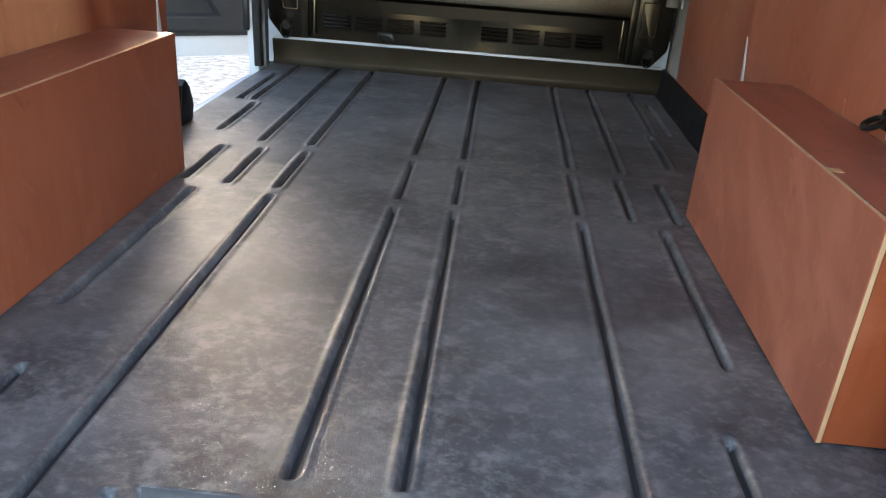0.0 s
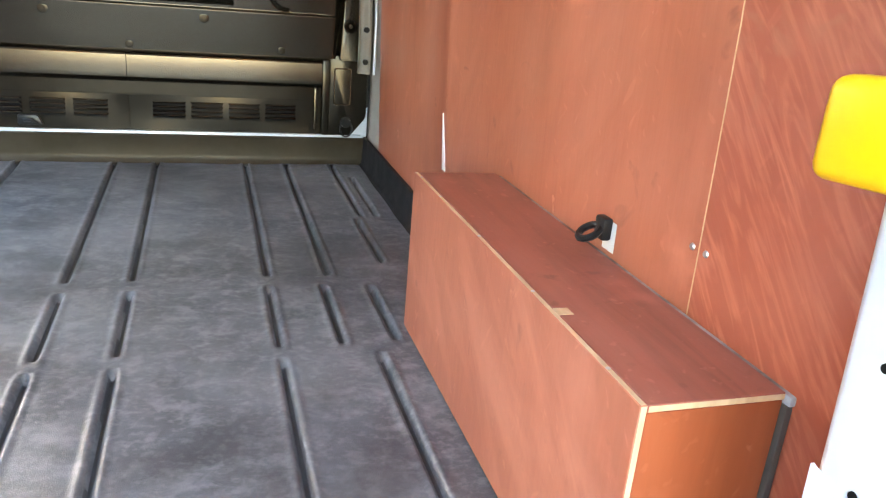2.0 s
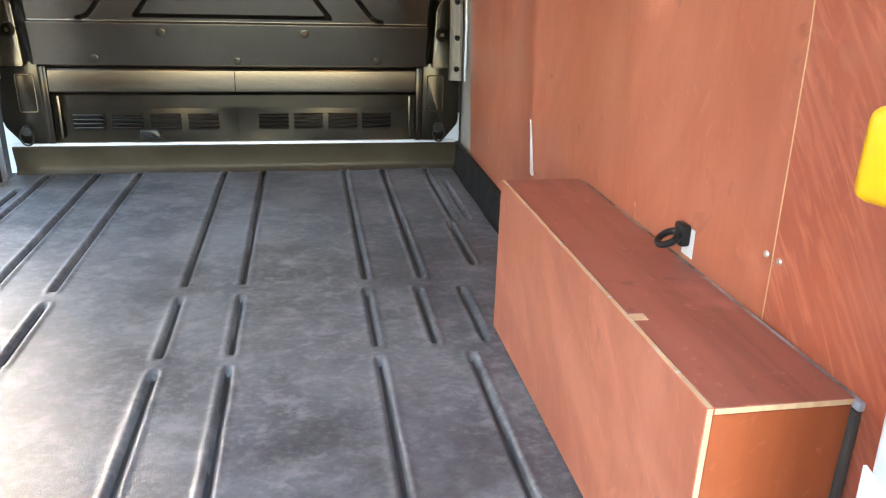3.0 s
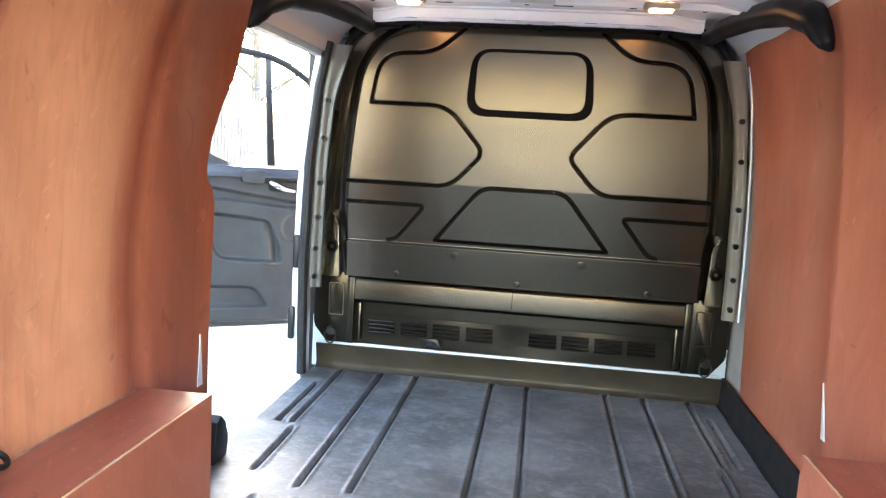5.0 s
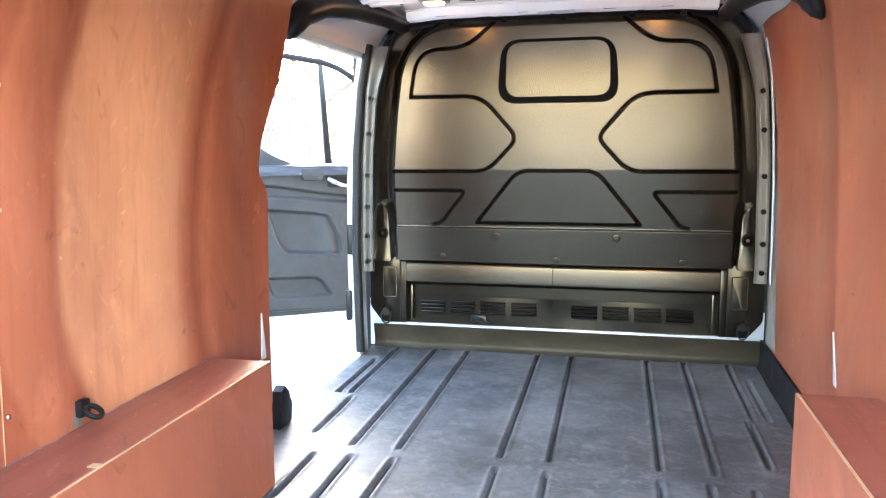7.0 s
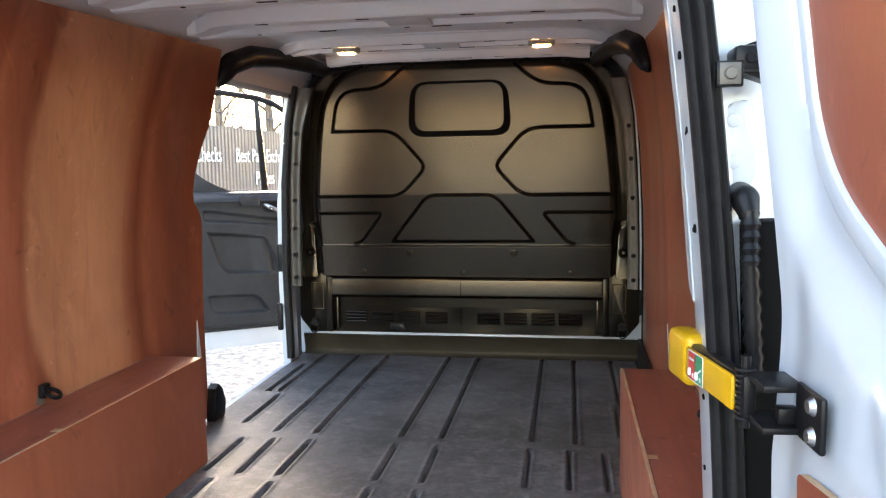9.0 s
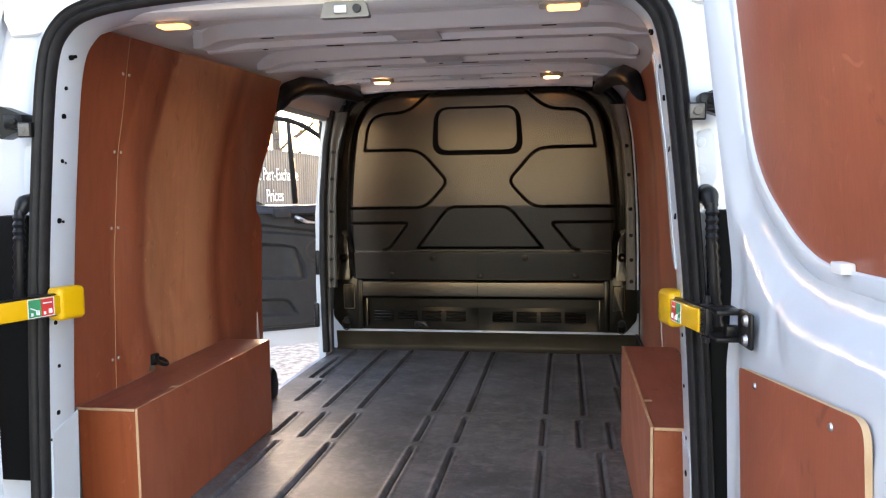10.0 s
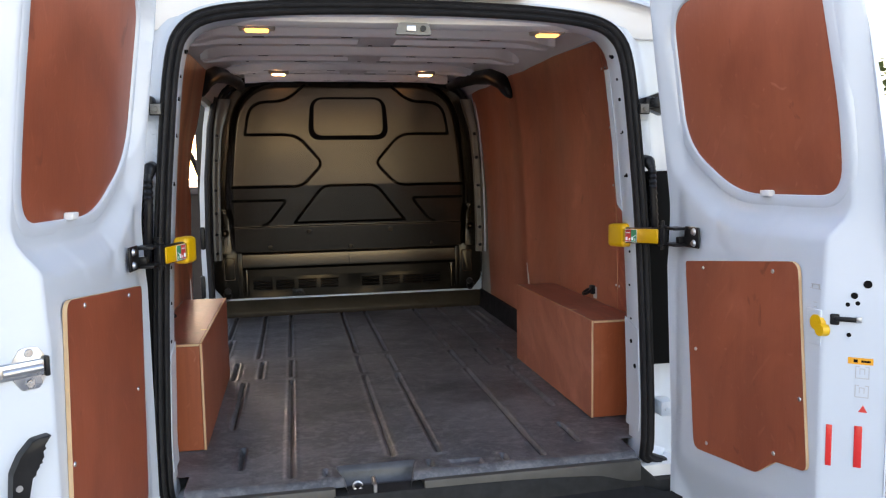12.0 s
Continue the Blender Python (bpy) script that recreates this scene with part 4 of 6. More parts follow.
# ---- front pillars beside the bulkhead ----
def build_pillars():
    for s, nm in ((-1, "trim_left"), (1, "trim_right")):
        bm = bmesh.new()
        edge = [(0.72, 0.845), (1.1, 0.848), (1.5, 0.838), (1.8, 0.815), (1.98, 0.785)]

        def fr(a, b):
            z = 0.99 + 0.98 * b
            x = lerp_table(z, edge) - 0.045 * (1 - a) - 0.03 * smooth01((z - 1.7) / 0.3) * (1 - a)
            return Vector((s * x, 2.488 + 0.004 * math.sin(a * math.pi * 2) - 0.006 * a, z))
        shell(bm, 10, 30, fr, lambda a, b: fr(a, b) + Vector((0, 0.02, 0)))
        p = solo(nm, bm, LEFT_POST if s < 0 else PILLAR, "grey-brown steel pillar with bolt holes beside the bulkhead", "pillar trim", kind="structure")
        for z in (1.035, 1.15, 1.28, 1.42, 1.60, 1.75):
            bm = bmesh.new()
            x = s * (lerp_table(z, edge) - 0.022)
            tube(bm, [(x, 2.495, z), (x, 2.474, z), (x, 2.474, z), (x, 2.482, z)], [0.012, 0.011, 0.007, 0.006], 12)
            part("bolt_hole", bm, BLACK, p)
        if s > 0:
            bm = bmesh.new()
            tube(bm, [(lerp_table(z, edge) + 0.012, 2.474, z) for z in (0.99, 1.2, 1.4, 1.6, 1.8, 1.95)], 0.0045, 8)
            part("bright_edge", bm, WHITE, p, "white painted edge")
        if s < 0:
            # edge of the sliding door opening: white post, black seal, lock plate
            bm = bmesh.new()
            prism(bm, [(z, x) for z, x in ((0.50, -0.875), (1.1, -0.885), (1.5, -0.872), (1.8, -0.842), (2.02, -0.80), (2.02, -0.845), (1.8, -0.880), (1.4, -0.918), (1.0, -0.925), (0.50, -0.915))], 2.50, 2.62, lambda z, x, t: Vector((x, t, z)), 0.006)
            part("door_post", bm, WHITE, p, "white painted door post")
            bm = bmesh.new()
            pts = [(-0.872 + dx, 2.480, z) for z, dx in ((0.62, 0.005), (1.1, -0.004), (1.5, 0.008), (1.8, 0.036), (1.98, 0.072))]
            tube(bm, pts, 0.020, 10)
            part("post_seal", bm, SEAL, p)
            bm = bmesh.new()
            box(bm, (-0.925, 2.488, 1.06), (-0.897, 2.504, 1.20), 0.010)
            part("lock_plate", bm, BLACK, p)
            bm = bmesh.new()
            prism(bm, [(-0.80, 2.03), (-0.81, 1.95), (-0.835, 1.925), (-0.87, 1.925), (-0.885, 1.96), (-0.86, 2.03)], 1.58, 2.62, lambda u, v, t: Vector((u, t, v)), 0.004)
            part("opening_beam", bm, CREAM, p, "cream painted rail over the side opening")
            bm = bmesh.new()
            box(bm, (-0.935, 2.480, 0.76), (-0.908, 2.504, 0.90), 0.008)
            part("lower_catch", bm, BLACK, p)


build_pillars()


# ---- rear opening: posts, seal, sill, bumper ----
OPEN = [(0.70, 0.505), (0.745, 0.56), (0.752, 0.70), (0.742, 1.0), (0.726, 1.3), (0.70, 1.6), (0.672, 1.83), (0.635, 1.915), (0.56, 1.955), (0.40, 1.975), (0.20, 1.983), (0.0, 1.985)]


def open_loop():
    half = [(x * 1.008, z) for x, z in OPEN]
    loop = half + [(-x, z) for x, z in reversed(OPEN[:-1])]
    k, out = len(loop), []
    for i in range(k):
        p0, p1, p2, p3 = (Vector(loop[(i + j) % k]) for j in (-1, 0, 1, 2))
        for j in range(4):
            t = j / 4
            q = 0.5 * ((2 * p1) + (p2 - p0) * t + (2 * p0 - 5 * p1 + 4 * p2 - p3) * t * t + (3 * p1 - p0 - 3 * p2 + p3) * t ** 3)
            out.append((q.x, q.y))
    return out


def build_rear_frame():
    loop = open_loop()
    xz = lambda u, v, w: Vector((u, w, v))
    bm = bmesh.new()
    # return flange of the opening, running into the van
    prof = [(-0.011, -0.066), (-0.014, -0.05), (-0.0145, 0.034), (-0.012, 0.040), (-0.002, 0.05), (0.03, 0.055), (0.03, 0.0), (0.05, -0.03)]
    sweep(bm, loop, prof, xz)
    fr = solo("wall_rear", bm, WHITE, "white painted steel frame round the rear opening", "door frame", kind="structure")
    bm = bmesh.new()
    prof = [(o + 0.013, w - 0.004) for o, w in ((-0.026, -0.030), (-0.030, -0.042), (-0.026, -0.056), (-0.016, -0.060), (-0.010, -0.052), (-0.004, -0.050), (0.002, -0.058), (0.010, -0.060), (0.014, -0.051), (0.020, -0.049), (0.027, -0.053), (0.032, -0.045), (0.032, -0.030))]
    prof = [(-0.017 + (o + 0.017) * 0.72, w - 0.020) for o, w in prof]
    sweep(bm, loop, prof, xz)
    solo("trim_door_seal", bm, SEAL, "ribbed black rubber seal round the rear opening", "door seal", kind="structure", smooth=50)
    for s in (-1, 1):
        # the van stands a little askew to the axis: the right-hand post lies a little further out
        ox = 0.006 if s > 0 else 0.0

        def side_part(name, bm, m, parent, label="", ox=ox):
            bmesh.ops.translate(bm, verts=bm.verts, vec=(ox, 0, 0))
            return part(name, bm, m, parent, label)

        def side_solo(name, bm, m, label, category, group, ox=ox):
            bmesh.ops.translate(bm, verts=bm.verts, vec=(ox, 0, 0))
            return solo(name, bm, m, label, category, group)
        # outer face of the corner post
        bm = bmesh.new()
        inner = [(0.6, 0.762), (1.0, 0.755), (1.3, 0.738), (1.6, 0.711), (1.85, 0.683), (2.0, 0.64), (2.06, 0.60)]
        outer = [(0.6, 0.95), (1.1, 0.965), (1.4, 0.955), (1.75, 0.90), (2.0, 0.83), (2.06, 0.79)]

        def face(a, b):
            z = 0.40 + 1.66 * b
            xi, xo = lerp_table(z, inner), lerp_table(z, outer)
            x = xi + (xo - xi) * a
            y = -0.030 + 0.03 * smooth01((a - 0.15) / 0.3) - 0.02 * smooth01((a - 0.75) / 0.25)
            return Vector((s * x, y, z))
        shell(bm, 16, 40, face, lambda a, b: face(a, b) + Vector((0, 0.02, 0)))
        p = side_part("corner_post", bm, WHITE, fr)
        # holes in the return flange
        low = ((0.855, 0.008, -0.008), (0.955, 0.009, -0.014), (0.967, 0.004, -0.032), (1.026, 0.006, -0.008), (1.139, 0.0045, -0.004), (1.246, 0.0055, -0.016)) if s < 0 else ((0.855, 0.008, -0.008), (0.935, 0.007, 0.016), (1.011, 0.0045, 0.020), (1.124, 0.004, 0.021), (1.237, 0.0045, 0.008))
        for z, r, y in (*low, (1.487, 0.0065, -0.008), (1.484, 0.0035, 0.006), (1.626, 0.005, -0.004), (1.622, 0.003, 0.008), (1.729, 0.006, -0.006), (1.793, 0.0045, -0.004), (1.862, 0.006, -0.004), (1.866, 0.004, 0.008)):
            bm = bmesh.new()
            x = lerp_table(z, [(b, a) for a, b in OPEN[2:8]]) - (0.0143 if z > 1.0 or s < 0 else 0.0178)
            tube(bm, [(s * (x + 0.004), y - 0.017, z), (s * (x - 0.0012), y - 0.0176, z)], r, 12)
            side_part("flange_hole", bm, HOLE, p)
        # lapped lower end of the flange sheet
        bm = bmesh.new()

        def lap(a, b):
            y = -0.050 + 0.096 * a
            z = 0.64 + (0.372 - 0.030 * (1 - a)) * b
            x = lerp_table(z, [(q, r) for r, q in OPEN[1:8]]) - 0.0172
            return Vector((s * x, y, z))
        shell(bm, 4, 12, lap, lambda a, b: lap(a, b) + Vector((s * 0.0035, 0, 0)))
        side_part("flange_lap", bm, WHITE, p)
        if s > 0:
            # the flange sheet is wider above the check strap
            bm = bmesh.new()

            def wing(a, b):
                z = 1.372 + 0.46 * b
                x = lerp_table(z, [(q, r) for r, q in OPEN[1:8]]) - 0.0160
                return Vector((x, 0.030 + 0.036 * a * smooth01((z - 1.365) / 0.03), z))
            shell(bm, 3, 24, wing, lambda a, b: wing(a, b) + Vector((0.0025, 0, 0)))
            side_part("flange_wing", bm, WHITE, p)
        # tail lamp cluster, seen edge-on
        bm = bmesh.new()
        box(bm, (0.868, -0.080, 0.86), (0.958, 0.0, 1.50), 0.016, f=lambda x, y, z: Vector((s * (x - 0.03 * smooth01((z - 1.2) / 0.4)), y, z)))
        tl = side_solo("tail_lamp", bm, TAIL, "tall red tail lamp cluster at the body corner", "tail lamp", "tail lamps")
        bm = bmesh.new()
        box(bm, (0.770, -0.060, 0.865), (0.8675, 0.0, 1.50), 0.006, f=lambda x, y, z: Vector((s * (x - 0.02 * smooth01((z - 1.2) / 0.4)), y, z)))
        side_part("lamp_housing", bm, HOLE, tl, "black lamp housing side")
        # hinges
        for z in (1.715, 0.72):
            bm = bmesh.new()
            hx = 0.752 if z > 1 else 0.815
            k_ = 0.017 if z > 1 else 0.026
            box(bm, (hx - 0.02, -0.085, z - k_), (hx + 0.03, -0.02, z + k_), 0.006, f=lambda x, y, zz: Vector((s * x, y, zz)))
            tube(bm, [(s * hx, -0.085, z), (s * hx, -0.090, z)], [0.008, 0.006], 12)
            if z > 1:
                prism(bm, rounded([(hx - 0.016, z - 0.014), (hx + 0.05, z - 0.040), (hx + 0.05, z + 0.038), (hx - 0.016, z + 0.014)], 0.006, 3), -0.07, -0.03, lambda u, v, t: Vector((s * u, t, v)), 0.003)
            hg = side_part("hinge", bm, BLACK if z > 1 else WHITE, p)
            if z > 1:
                bm = bmesh.new()
                box(bm, (hx - 0.043, -0.088, z - 0.037), (hx - 0.009, -0.074, z - 0.003), 0.002, f=lambda x, y, zz: Vector((s * x, y, zz)))
                side_part("plate_edge", bm, BLACK, hg)
                bm = bmesh.new()
                box(bm, (hx - 0.040, -0.091, z - 0.034), (hx - 0.013, -0.0885, z - 0.006), 0.001, f=lambda x, y, zz: Vector((s * x, y, zz)))
                tube(bm, [(s * (hx - 0.026), -0.091, z - 0.020), (s * (hx - 0.026), -0.096, z - 0.020)], [0.009, 0.007], 12)
                side_part("plate", bm, TAUPE, hg, "dull steel plate with a bolt")
        # pressed hinge reinforcement with two bolts
        bm = bmesh.new()
        prism(bm, rounded([(0.722, 1.655), (0.765, 1.668), (0.775, 1.56), (0.752, 1.528), (0.722, 1.548)], [0.02, 0.015, 0.02, 0.01, 0.02], 5), -0.018, -0.037, lambda u, v, t: Vector((s * u, t, v)), 0.004)
        rf = side_part("hinge_plate", bm, WHITE, p)
        for z in (1.637, 1.580):
            bm = bmesh.new()
            tube(bm, [(s * 0.742, -0.037, z), (s * 0.742, -0.0385, z), (s * 0.742, -0.0395, z)], [0.010, 0.009, 0.005], 16)
            side_part("bolt", bm, WHITE, rf)
        # cable gaiter and strut between post and door
        bm = bmesh.new()
        pts = [Vector((s * 0.752, -0.03, 1.535)), Vector((s * 0.754, -0.062, 1.53)), Vector((s * 0.757, -0.080, 1.505)), Vector((s * 0.758, -0.084, 1.44)), Vector((s * 0.764, -0.084, 1.35)), Vector((s * 0.772, -0.078, 1.26))]
        fine = []
        for a, b in zip(pts, pts[1:]):
            fine += [a.lerp(b, j / 8) for j in range(8)]
        tube(bm, fine[14:], [0.0105 + 0.0035 * (i % 2) for i in range(len(fine) - 14)], 12)
        gaiter = side_solo("cable_gaiter", bm, BLACK, "black ribbed rubber cable gaiter between post and door", "cable gaiter", "cable gaiters")
        bm = bmesh.new()
        tube(bm, fine[:16], [0.019 if i < 10 else 0.019 - 0.001 * (i - 9) for i in range(16)], 14)
        side_part("boot", bm, BLACK, gaiter)
    # sill and bumper
    bumper = thing("rear_bumper", (0, -0.2, 0.30), "black plastic rear bumper below the load sill", "bumper")
    for nm, prof in (("step", [(-0.10, 0.565), (-0.155, 0.56), (-0.165, 0.545), (-0.175, 0.50), (-0.21, 0.485), (-0.248, 0.478), (-0.245, 0.466), (-0.10, 0.466)]),
                     ("skirt", [(-0.10, 0.464), (-0.246, 0.464), (-0.262, 0.472), (-0.285, 0.44), (-0.28, 0.30), (-0.10, 0.30)])):
        bm = bmesh.new()
        n, rings = 30, []
        for i in range(n + 1):
            x = -0.96 + 1.92 * i / n
            c = 0.05 * abs(x / 0.96) ** 3
            rings.append([bm.verts.new((x, y + c, z - (0.06 if abs(x) > 0.71 and z > 0.49 else 0))) for y, z in prof])
        for A, B in zip(rings, rings[1:]):
            for j in range(len(prof)):
                bm.faces.new((A[j], A[(j + 1) % len(prof)], B[(j + 1) % len(prof)], B[j]))
        bm.faces.new(rings[0]), bm.faces.new(rings[-1])
        part(nm, bm, BUMPER, bumper)
    # latch striker in the floor pocket
    bm = bmesh.new()
    c = Vector((-0.150, -0.118, 0.562))
    tube(bm, [c + Vector((0, -0.03, -0.02)), c + Vector((0, -0.03, 0.018)), c + Vector((0, 0.03, 0.018)), c + Vector((0, 0.03, -0.02))], 0.006, 8)
    tube(bm, [c + Vector((-0.05 + 0.013 * math.cos(q), 0, 0.013 * math.sin(q) + 0.01)) for q in (2 * math.pi * j / 14 for j in range(14))], 0.004, 6, closed=True)
    box(bm, (c.x - 0.075, c.y - 0.035, c.z - 0.022), (c.x + 0.04, c.y + 0.035, c.z - 0.015), 0.002)
    solo("floor_striker", bm, STEEL, "bright steel door striker in the floor pocket", "striker")
    # latch at the middle of the header
    bm = bmesh.new()
    prism(bm, rounded([(-0.043, 1.918), (0.067, 1.918), (0.057, 1.952), (-0.033, 1.952)], 0.006, 3), -0.04, -0.018, xz, 0.003)
    la = solo("header_latch", bm, TAUPE, "grey steel door latch plate on the rear header", "latch")
    bm = bmesh.new()
    box(bm, (-0.010, -0.046, 1.926), (0.018, -0.039, 1.944), 0.002)
    part("latch_slot", bm, STEEL, la)
    bm = bmesh.new()
    tube(bm, [(0.040, -0.039, 1.935), (0.040, -0.047, 1.935)], 0.009, 12)
    part("latch_bolt", bm, BLACK, la)


build_rear_frame()


# ---- lamps ----
def ceiling_lamp(x, y, z, label, lens):
    th = thing("ceiling_lamp", (x, y, z), label, "lamp", "roof lamps")
    bm = bmesh.new()
    box(bm, (x - 0.055, y - 0.028, z - 0.004), (x + 0.055, y + 0.028, z + 0.02), 0.006)
    part("bezel", bm, CREAM, th)
    bm = bmesh.new()
    box(bm, (x - 0.036, y - 0.019, z - 0.011), (x + 0.036, y + 0.019, z - 0.002), 0.005)
    part("lens", bm, lens, th, "lit warm lens")


for sx in (-1, 1):
    ceiling_lamp(sx * 0.415, 2.085, 2.072, "small roof lamp, lit warm, on a roof bow", LENS)
    ceiling_lamp(sx * 0.462 + 0.012, 0.092, 1.952, "small amber roof lamp, dimly lit, under the rear header", LENS_DIM)


# ---- wheel arch boxes ----
def board(bm, lo, hi, thin, mi_face=0):
    """A ply board: pale on its narrow edges."""
    r = bmesh.ops.create_cube(bm, size=1.0)
    for v in r["verts"]:
        v.co = Vector([(a + b) / 2 + c * (b - a) for a, b, c in zip(lo, hi, v.co)])
    fs = set(x for v in r["verts"] for x in v.link_faces)
    for x in fs:
        x.normal_update()
        x.material_index = 0 if abs(x.normal[thin]) > 0.9 else 1
    bmesh.ops.bevel(bm, geom=list(set(e for v in r["verts"] for e in v.link_edges)), offset=0.0012, segments=1, affect='EDGES')


def wheel_box(s):
    th = thing("wheel_arch_box", (s * 0.75, 0.69, FLOOR), "stained plywood box over the wheel arch with pale cut edges", "wheel box", "wheel arch boxes")
    xs = lambda a, b: (min(s * a, s * b), max(s * a, s * b))
    o = 0.0 if s < 0 else 0.011
    x0, x1 = xs(0.670 + o, 0.679 + o)
    bm = bmesh.new()
    board(bm, (x0, 0.22, 0.603), (x1, 1.162, 0.964), 0)
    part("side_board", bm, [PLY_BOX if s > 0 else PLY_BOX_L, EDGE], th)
    wall = 0.850 if s < 0 else 0.865
    x0, x1 = xs(0.6795 + o, wall)
    bm = bmesh.new()
    board(bm, (x0, 0.2205, 0.954), (x1, 1.162, 0.9635), 2)
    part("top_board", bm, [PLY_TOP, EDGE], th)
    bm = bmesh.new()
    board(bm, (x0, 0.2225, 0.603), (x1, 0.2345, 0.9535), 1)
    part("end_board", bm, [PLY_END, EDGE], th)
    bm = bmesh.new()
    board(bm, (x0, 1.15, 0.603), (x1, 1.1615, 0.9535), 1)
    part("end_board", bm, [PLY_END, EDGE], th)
    x0, x1 = xs(wall + 0.0005, wall + 0.0105)
    bm = bmesh.new()
    box(bm, (x0, 0.215, 0.60), (x1, 0.2315, 0.948), 0.003)
    part("gap_filler", bm, LEFT_POST, th, "dark strip filling the upright gap to the lining")
    bm = bmesh.new()
    box(bm, (x0, 0.2125, 0.948), (x1, 1.15, 0.961), 0.003)
    part("gap_gasket", bm, ZINC, th, "grey strip filling the gap to the lining")
    for y in (0.30, 0.52, 0.75, 0.98, 1.12):
        bm = bmesh.new()
        tube(bm, [(s * (0.6745 + o), y, 0.963), (s * (0.6745 + o), y, 0.9648)], 0.003, 8)
        part("screw", bm, STEEL, th)
    # a chip in the top edge
    bm = bmesh.new()
    x0, x1 = xs(0.679 + o, 0.700 + o)
    box(bm, (x0, 0.442, 0.9625), (x1, 0.462, 0.9642))
    part("chip", bm, EDGE, th, "pale chip in the edge")
    # lashing ring above the box
    bm = bmesh.new()
    yr = 0.630 if s < 0 else 0.672
    x, y, z = ply_x(yr, 1.0, s) - s * 0.001, yr, 1.0
    box(bm, (min(x, x + s * 0.004), y - 0.026, z - 0.034), (max(x, x + s * 0.004), y + 0.012, z + 0.016), 0.001)
    lr = solo("lashing_ring", bm, PRINT if s > 0 else TAUPE, "black folding lashing ring in a cutout of the lining", "lashing ring", "lashing rings")
    bm = bmesh.new()
    box(bm, (min(x - s * 0.018, x), y - 0.016, z - 0.016), (max(x - s * 0.018, x), y + 0.016, z + 0.022), 0.005)
    part("bracket", bm, BLACK, lr)
    bm = bmesh.new()
    c = Vector((x - s * 0.031, y + 0.004, z - 0.005))
    tube(bm, [c + Vector((s * 0.016 * math.cos(q), 0.018 * math.sin(q), 0.010 * math.cos(q))) for q in (2 * math.pi * j / 22 for j in range(22))], 0.006, 8, closed=True)
    part("ring", bm, BLACK, lr)
    # slot where the lining is cut, white metal behind
    bm = bmesh.new()
    slit = ((1.495, 0.86), (1.527, 0.86), (1.512, 1.012), (1.508, 1.012)) if s < 0 else ((1.564, 0.86), (1.592, 0.86), (1.606, 1.012), (1.602, 1.012))
    A = [bm.verts.new((ply_x(y, z, s) - s * 0.0022, y, z)) for y, z in slit]
    B = [bm.verts.new((v.co.x + s * 0.0045, v.co.y, v.co.z)) for v in A]
    bm.faces.new(A), bm.faces.new(B)
    for i in range(4):
        bm.faces.new((A[i], A[(i + 1) % 4], B[(i + 1) % 4], B[i]))
    solo("lining_slit", bm, PRINT, "pale tapering slit in the plywood lining", "slit", "lining slits")


for s in (-1, 1):
    wheel_box(s)


def side_striker():
    th = thing("door_striker", (-0.845, 1.60, FLOOR), "black sliding door striker at the edge of the lining", "striker")
    bm = bmesh.new()
    prism(bm, [(1.552, 0.602), (1.640, 0.602), (1.655, 0.650), (1.632, 0.715), (1.600, 0.742), (1.572, 0.728), (1.556, 0.670)], -0.868, -0.832, lambda u, v, t: Vector((t, u, v)), 0.004)
    part("striker_body", bm, BLACK, th)
    bm = bmesh.new()
    prism(bm, rounded([(1.60, 0.61), (1.66, 0.63), (1.655, 0.68), (1.60, 0.72)], 0.012, 3), -0.855, -0.835, lambda u, v, t: Vector((t, u, v)), 0.004)
    part("striker_horn", bm, BLACK, th)


side_striker()


